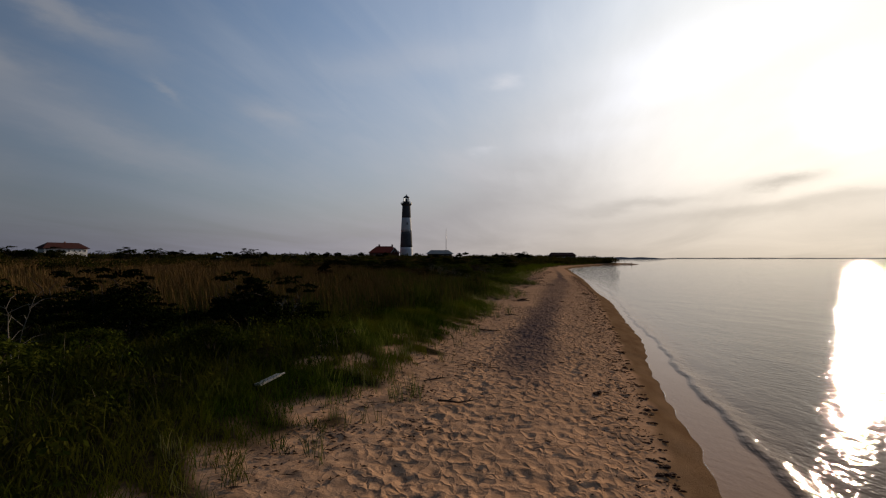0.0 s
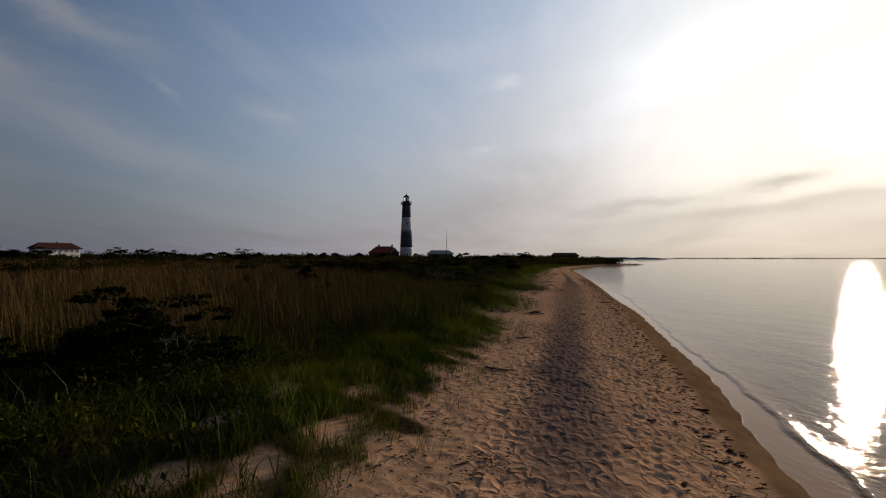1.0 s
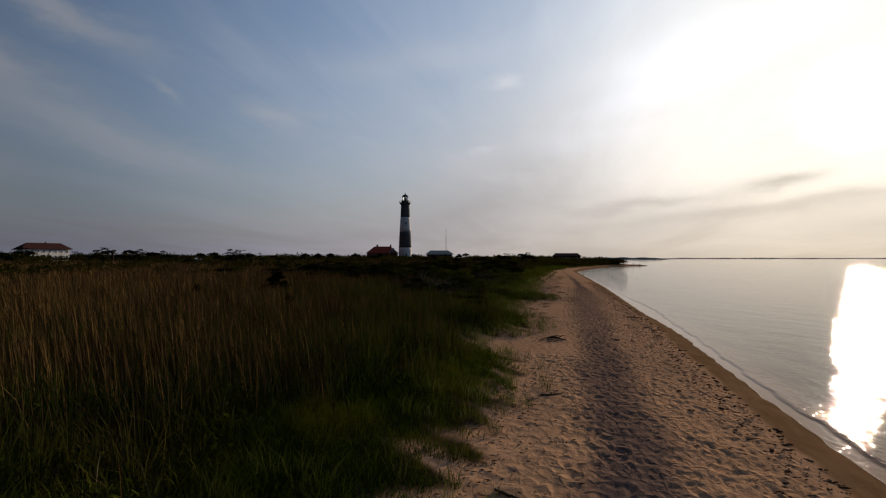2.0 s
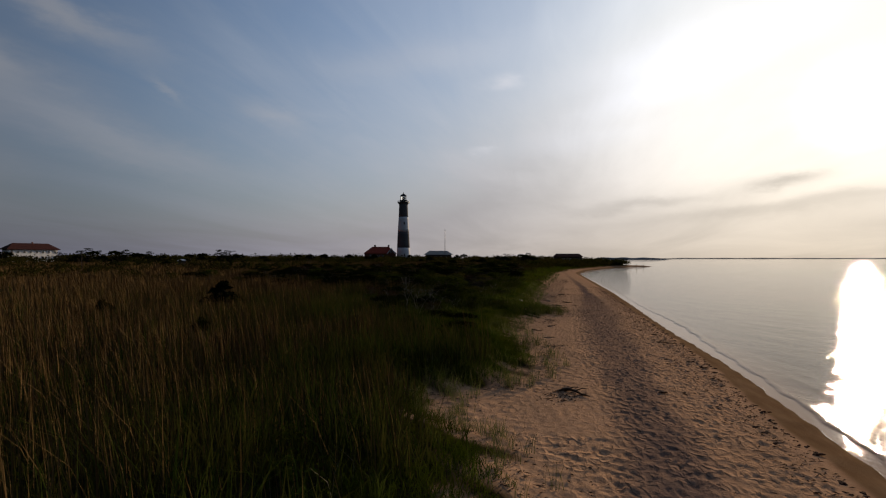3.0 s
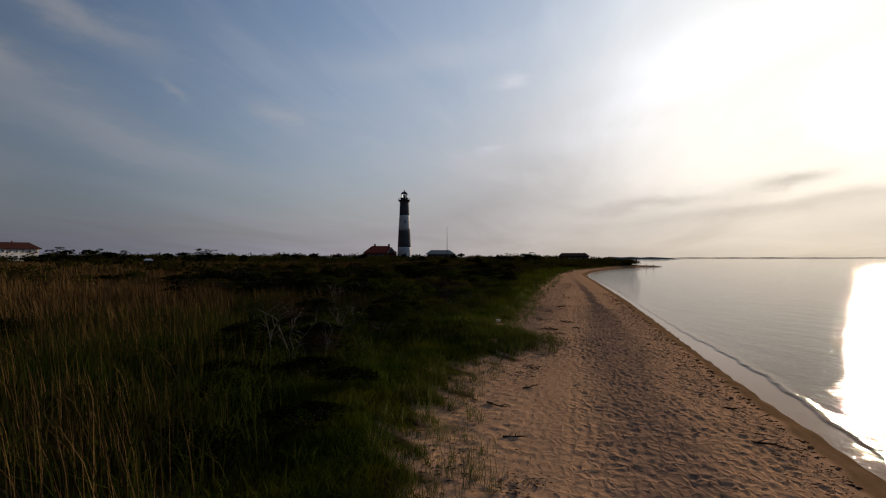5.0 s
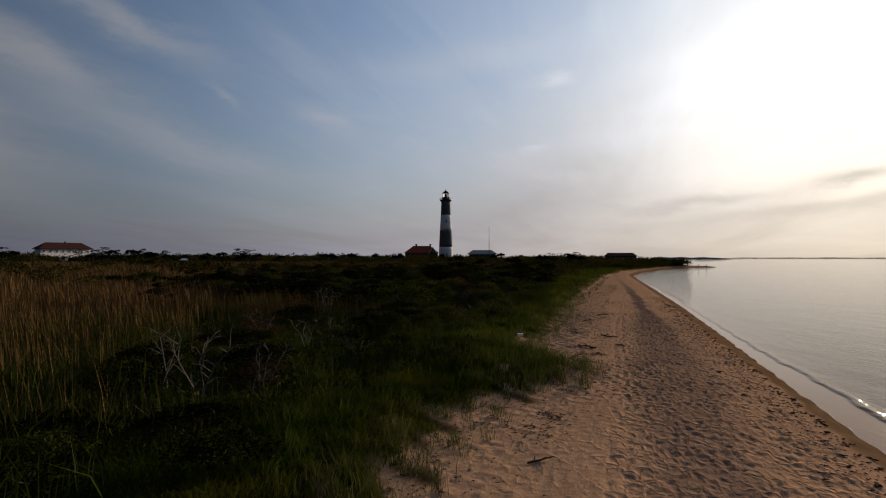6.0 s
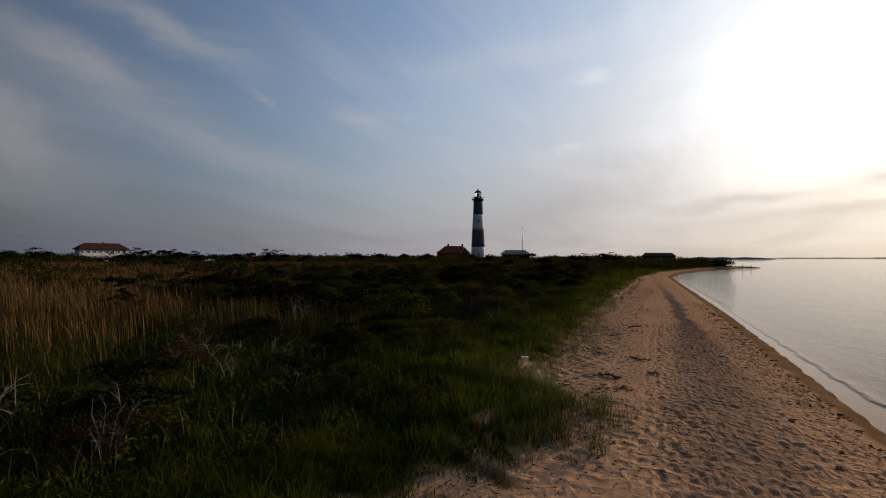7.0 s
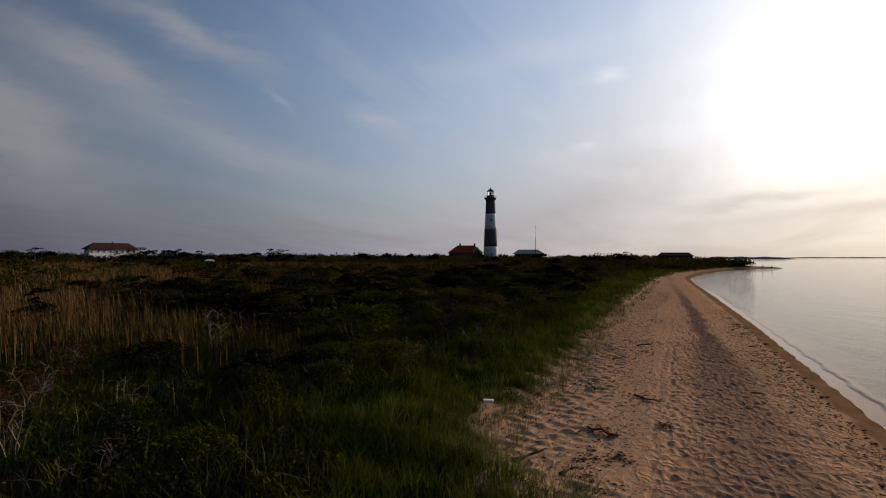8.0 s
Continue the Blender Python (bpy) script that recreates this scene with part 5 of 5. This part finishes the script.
driftwood(1.3, 30.0, radians(30), 0.6, 0.02, 107, DRIFTWOOD, "thin dark twig on the sand", 2)
driftwood(1.0, 67.0, radians(110), 0.6, 0.04, 102, DEADWOOD, "short pale driftwood stump on the sand", 1)


def litter_box():
    ob = thing("litter", Matrix.Translation((-0.85, 63.6, float(ground_z(np.float64(-0.85), np.float64(63.6))) + 0.1)) @ Matrix.Rotation(0.3, 4, "Z"), "crumpled white plastic piece lying by the grass", "litter")
    part("tub", boxed(-0.10, 0.10, -0.06, 0.06, 0, 0.08, bevel=0.02), WHITE, ob)
    part("rim", boxed(-0.11, 0.11, -0.07, 0.07, 0.08, 0.092, bevel=0.004), WHITE, ob)


litter_box()


# ---- lighthouse and its houses ----
def lighthouse(x, y):
    ob = thing("lighthouse", Matrix.Translation((x, y, 0)), "tall black and white banded masonry lighthouse tower", "lighthouse")

    def rad(z):
        return float(np.interp(z, (0, 11.4, 23.4, 34.3, 43.3), (5.1, 4.75, 4.2, 3.55, 3.2)))

    for z0, z1, mat, label in ((-1, 11.4, WHITE, "white painted band"), (11.4, 23.4, HAZED_BLACK, "black painted band"), (23.4, 34.3, WHITE, "white painted band"), (34.3, 43.3, HAZED_BLACK, "black painted band")):
        zs = np.linspace(z0, z1, 6)
        part("tower_band", lathe([(rad(z), z) for z in zs], 40), mat, ob, label, True)
    part("corbel", lathe([(3.2, 43.3), (3.4, 43.8), (4.0, 44.6), (4.2, 44.9)], 40), HAZED_BLACK, ob)
    gallery = part("gallery", lathe([(4.45, 44.9), (4.45, 45.3), (2.6, 45.32)], 40), IRON, ob, "dark iron gallery deck")
    rail = bmesh.new()
    for i in range(24):
        a = 2 * math.pi * i / 24
        tube(rail, [(4.3 * math.cos(a), 4.3 * math.sin(a), 45.3), (4.3 * math.cos(a), 4.3 * math.sin(a), 46.4)], [0.06, 0.06], 5)
    for z in (45.85, 46.4):
        pts = [(4.3 * math.cos(a), 4.3 * math.sin(a), z) for a in np.linspace(0, 2 * math.pi, 25)]
        tube(rail, pts, [0.06] * 25, 5)
    part("railing", rail, IRON, gallery)
    part("watch_room", lathe([(2.7, 45.3), (2.6, 46.7), (2.9, 46.8), (2.9, 47.0)], 32), HAZED_BLACK, ob)
    lantern = part("lantern_glazing", lathe([(2.15, 47.0), (2.15, 49.8)], 16), GLASS, ob, "clear lantern panes")
    bars = bmesh.new()
    for i in range(8):
        a = 2 * math.pi * i / 8
        tube(bars, [(2.2 * math.cos(a), 2.2 * math.sin(a), 47.0), (2.2 * math.cos(a), 2.2 * math.sin(a), 49.8)], [0.09, 0.09], 5)
    part("glazing_bars", bars, IRON, lantern)
    part("lens", lathe([(0.3, 47.0), (0.6, 47.6), (0.6, 48.8), (0.3, 49.4)], 16), STEEL, ob)
    part("roof", lathe([(2.6, 49.8), (2.5, 50.0), (1.9, 50.8), (1.0, 51.4), (0.3, 51.7)], 24), IRON, ob, "dark domed iron roof")
    part("vent_ball", lathe([(0.2, 51.6), (0.45, 51.9), (0.42, 52.2), (0.15, 52.5), (0.06, 53.1)], 12), IRON, ob)
    # small windows up the shaft
    for z, a in ((29.6, -66), (17.0, -66), (6.0, -66), (38.5, -66)):
        r0 = rad(z)
        m = Matrix.Rotation(radians(a), 4, "Z")
        bm = boxed(r0 - 0.25, r0 + 0.10, -0.45, 0.45, z - 0.9, z + 0.9, bevel=0.06)
        bm.transform(m)
        w = part("window", bm, STONE, ob, "small stone-framed window")
        bm = boxed(r0 + 0.05, r0 + 0.13, -0.30, 0.30, z - 0.72, z + 0.72)
        bm.transform(m)
        part("pane", bm, PANE, w)
    part("terrace", boxed(-9, 9, -9, 9, -1.0, 1.4, bevel=0.15), STONE, ob, "granite terrace round the foot")


lighthouse(-104.5, 434.4)


def hip_roof(x0, x1, y0, y1, z, top, inset, over=0.6, thick=0.25):
    """A hipped roof shell with eaves."""
    bm = bmesh.new()
    x0, x1, y0, y1 = x0 - over, x1 + over, y0 - over, y1 + over
    ym = (y0 + y1) / 2
    lo = [bm.verts.new((x, y, z - thick)) for x, y in ((x0, y0), (x1, y0), (x1, y1), (x0, y1))]
    ev = [bm.verts.new((x, y, z)) for x, y in ((x0, y0), (x1, y0), (x1, y1), (x0, y1))]
    ra, rb = bm.verts.new((x0 + inset, ym, top)), bm.verts.new((x1 - inset, ym, top))
    bm.faces.new(lo[::-1])
    for i in range(4):
        j = (i + 1) % 4
        bm.faces.new((lo[i], lo[j], ev[j], ev[i]))
    bm.faces.new((ev[0], ev[1], rb, ra))
    bm.faces.new((ev[1], ev[2], rb))
    bm.faces.new((ev[2], ev[3], ra, rb))
    bm.faces.new((ev[3], ev[0], ra))
    return bm


def window(parent, x, y, z, w, h, frame_mat=WHITE):
    fr = bmesh.new()
    t = 0.09
    box(fr, x - w / 2 - t, x + w / 2 + t, y - 0.06, y + 0.05, z - h / 2 - t, z - h / 2)
    box(fr, x - w / 2 - t, x + w / 2 + t, y - 0.06, y + 0.05, z + h / 2, z + h / 2 + t)
    box(fr, x - w / 2 - t, x - w / 2, y - 0.06, y + 0.05, z - h / 2, z + h / 2)
    box(fr, x + w / 2, x + w / 2 + t, y - 0.06, y + 0.05, z - h / 2, z + h / 2)
    box(fr, x - w / 2, x + w / 2, y - 0.05, y + 0.03, z - 0.03, z + 0.03)
    ob = part("window", fr, frame_mat, parent)
    part("pane", boxed(x - w / 2, x + w / 2, y - 0.03, y + 0.02, z - h / 2, z + h / 2), PANE, ob)


def keepers_house(x, y, rz):
    ob = thing("keepers_house", Matrix.Translation((x, y, 2.0)) @ Matrix.Rotation(rz, 4, "Z"), "brick keeper's house with red hipped roof and chimneys", "house")
    part("wall", boxed(-12.0, 10.5, -5, 5, -1, 5.2), BRICK, ob, "dark brick walls")
    part("roof", hip_roof(-12.0, 10.5, -5, 5, 5.2, 10.0, 6.0), RED_ROOF, ob, "red shingle hipped roof")
    for cx in (-4.6, 5.2):
        ch = part("chimney", boxed(cx - 0.6, cx + 0.6, -0.5, 0.5, 8.6, 11.0, bevel=0.05), BRICK, ob)
        part("cap", boxed(cx - 0.75, cx + 0.75, -0.65, 0.65, 11.0, 11.3, bevel=0.04), BRICK, ch)
    # front gable with white trim
    g = bmesh.new()
    a = [g.verts.new(p) for p in ((4.6, -6.2, 5.0), (9.6, -6.2, 5.0), (7.1, -6.2, 8.6), (4.6, -2.0, 5.0), (9.6, -2.0, 5.0), (7.1, -2.0, 8.6))]
    for f in ((0, 1, 2), (5, 4, 3), (0, 3, 4, 1), (1, 4, 5, 2), (2, 5, 3, 0)):
        g.faces.new([a[i] for i in f])
    gable = part("gable", g, BRICK, ob)
    trim = bmesh.new()
    tube(trim, [(4.2, -6.25, 4.8), (7.1, -6.25, 8.9)], [0.2, 0.2], 4)
    tube(trim, [(10.0, -6.25, 4.8), (7.1, -6.25, 8.9)], [0.2, 0.2], 4)
    part("trim", trim, WHITE, gable, "white gable trim")
    window(ob, 7.1, -6.25, 6.3, 0.9, 1.3)
    for wx in (-8, -5, -2, 1):
        window(ob, wx, -5.05, 3.0, 1.0, 1.7)


keepers_house(-117.6, 421.4, radians(15.5))


def low_house(x, y, rz):
    ob = thing("visitor_house", Matrix.Translation((x, y, 2.0)) @ Matrix.Rotation(rz, 4, "Z"), "low house with pale grey hipped roof beside the lighthouse", "house")
    part("wall", boxed(-9.5, 9.5, -6, 6, -1, 4.4), SHINGLE, ob, "dark shingled walls")
    part("roof", hip_roof(-10.2, 10.2, -6, 6, 4.4, 7.3, 4.0), GREY_ROOF, ob, "pale grey hipped roof")
    for wx in (-6, -2, 2, 6):
        window(ob, wx, -6.05, 2.4, 1.2, 1.4)


low_house(-80.3, 445.7, radians(13))


def flag_mast(x, y, top):
    z0 = float(ground_z(np.float64(x), np.float64(y)))
    ob = thing("mast", Matrix.Translation((x, y, z0)), "slender grey steel mast beside the low house", "mast")
    part("pole", tube(bmesh.new(), [(0, 0, 0), (0, 0, (top - z0) * 0.6), (0, 0, top - z0)], [0.22, 0.18, 0.08], 10), STEEL, ob, smooth=True)
    part("base", lathe([(0.5, -0.2), (0.5, 0.3), (0.3, 0.4)], 12), STONE, ob)
    part("crossarm", tube(bmesh.new(), [(-0.6, 0, (top - z0) * 0.93), (0.6, 0, (top - z0) * 0.93)], [0.05, 0.05], 6), STEEL, ob)


flag_mast(-74.3, 441.4, 26.2)


def inn(x, y, rz, width):
    ob = thing("white_house", Matrix.Translation((x, y, 1.9)) @ Matrix.Rotation(rz, 4, "Z"), "large white house with dark red hipped roof", "house")
    part("wall", boxed(-width / 2, width / 2, 0, 4.5, -1.5, 5.6), WHITE, ob, "white painted walls")
    part("roof", hip_roof(-width / 2, width / 2, 0, 4.5, 5.6, 8.1, 3.4, 0.8), BROWN_ROOF, ob, "dark red hipped roof")
    for k in range(8):
        window(ob, -width / 2 + width * (k + 0.5) / 8, -0.05, 4.4, 0.8, 0.9)
        window(ob, -width / 2 + width * (k + 0.5) / 8, -0.05, 1.9, 0.9, 1.3)
    part("chimney", boxed(0.3, 0.8, 2.0, 2.5, 7.6, 8.6, bevel=0.03), BRICK, ob)


inn(-211.0, 227.4, radians(74), 19.0)


def bay_house(x, y, rz):
    ob = thing("shingled_house", Matrix.Translation((x, y, 1.9)) @ Matrix.Rotation(rz, 4, "Z"), "low dark shingled house near the bay with white trim", "house")
    part("wall", boxed(-6.5, 6.5, -4, 4, -2.2, 2.6), SHINGLE, ob)
    part("roof", hip_roof(-6.5, 6.5, -4, 4, 2.6, 4.2, 1.0, 0.5), DARK_ROOF, ob, "brown low roof")
    part("porch", boxed(-4.0, 0.5, -5.6, -4.0, 0.9, 1.7, bevel=0.05), WHITE, ob, "pale porch rail")
    for wx in (2.5, 4.8):
        window(ob, wx, -4.05, 1.2, 1.1, 1.2)


bay_house(11.4, 330.0, radians(12))


def utility_pole(x, y, top, arm=1.0):
    z0 = float(ground_z(np.float64(x), np.float64(y)))
    ob = thing("utility_pole", Matrix.Translation((x, y, z0)), "thin wooden utility pole above the scrub", "pole")
    part("post", tube(bmesh.new(), [(0, 0, -0.2), (0, 0, top - z0)], [0.05, 0.035], 8), BARK, ob)
    part("crossarm", boxed(-arm, arm, -0.05, 0.05, top - z0 - 0.5, top - z0 - 0.38), BARK, ob)


utility_pole(-69.3, 100.0, 4.9, 0.2)


def shed(x, y):
    z0 = float(ground_z(np.float64(x), np.float64(y)))
    ob = thing("shed", Matrix.Translation((x, y, z0)) @ Matrix.Rotation(0.7, 4, "Z"), "small shed with pale roof among the scrub", "shed")
    part("wall", boxed(-0.8, 0.8, -0.6, 0.6, -0.1, 1.7), SHINGLE, ob)
    part("roof", hip_roof(-0.8, 0.8, -0.6, 0.6, 1.7, 2.0, 0.5, 0.15, 0.1), WHITE, ob, "pale grey roof")


shed(-85.0, 146.4)

# posts on the sandy point
r_post = np.random.RandomState(9)
for k in range(5):
    px_, py_ = 35.5 + 1.6 * k + r_post.normal() * 0.5, 281.0 + 1.2 * r_post.normal()
    ob = thing("post", Matrix.Translation((px_, py_, float(ground_z(np.float64(px_), np.float64(py_))) - 0.1)), "dark weathered wooden post on the sandy point", "post", "posts on the point")
    hp = r_post.uniform(0.3, 0.7)
    part("pile", tube(bmesh.new(), [(0, 0, -0.3), (0.05, 0, hp * 0.5), (0.1 * r_post.normal(), 0, hp)], [0.16, 0.15, 0.12], 7), BARK, ob)


def hazy_shore(name, x0, x1, y0, y1, top, seed, label):
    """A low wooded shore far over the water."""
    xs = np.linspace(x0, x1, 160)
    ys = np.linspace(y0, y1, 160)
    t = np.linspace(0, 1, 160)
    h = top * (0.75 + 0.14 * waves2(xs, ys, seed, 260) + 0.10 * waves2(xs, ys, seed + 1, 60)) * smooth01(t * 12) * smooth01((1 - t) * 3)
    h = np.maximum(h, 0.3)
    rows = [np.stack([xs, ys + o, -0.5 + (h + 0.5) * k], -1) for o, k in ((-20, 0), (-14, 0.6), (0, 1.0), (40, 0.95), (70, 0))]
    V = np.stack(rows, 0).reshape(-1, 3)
    tagged(new(name, arrays(name, V, grid_faces(160, 5), mat=HAZY_SHORE, smooth=True)), label, "far shore", kind="structure")


hazy_shore("backdrop_point", 120, 305, 1560, 1450, 6.5, 61, "low wooded point far across the bay")
hazy_shore("backdrop_shore", 640, 3600, 4100, 2900, 6.0, 63, "faint low shore on the horizon over the bay")
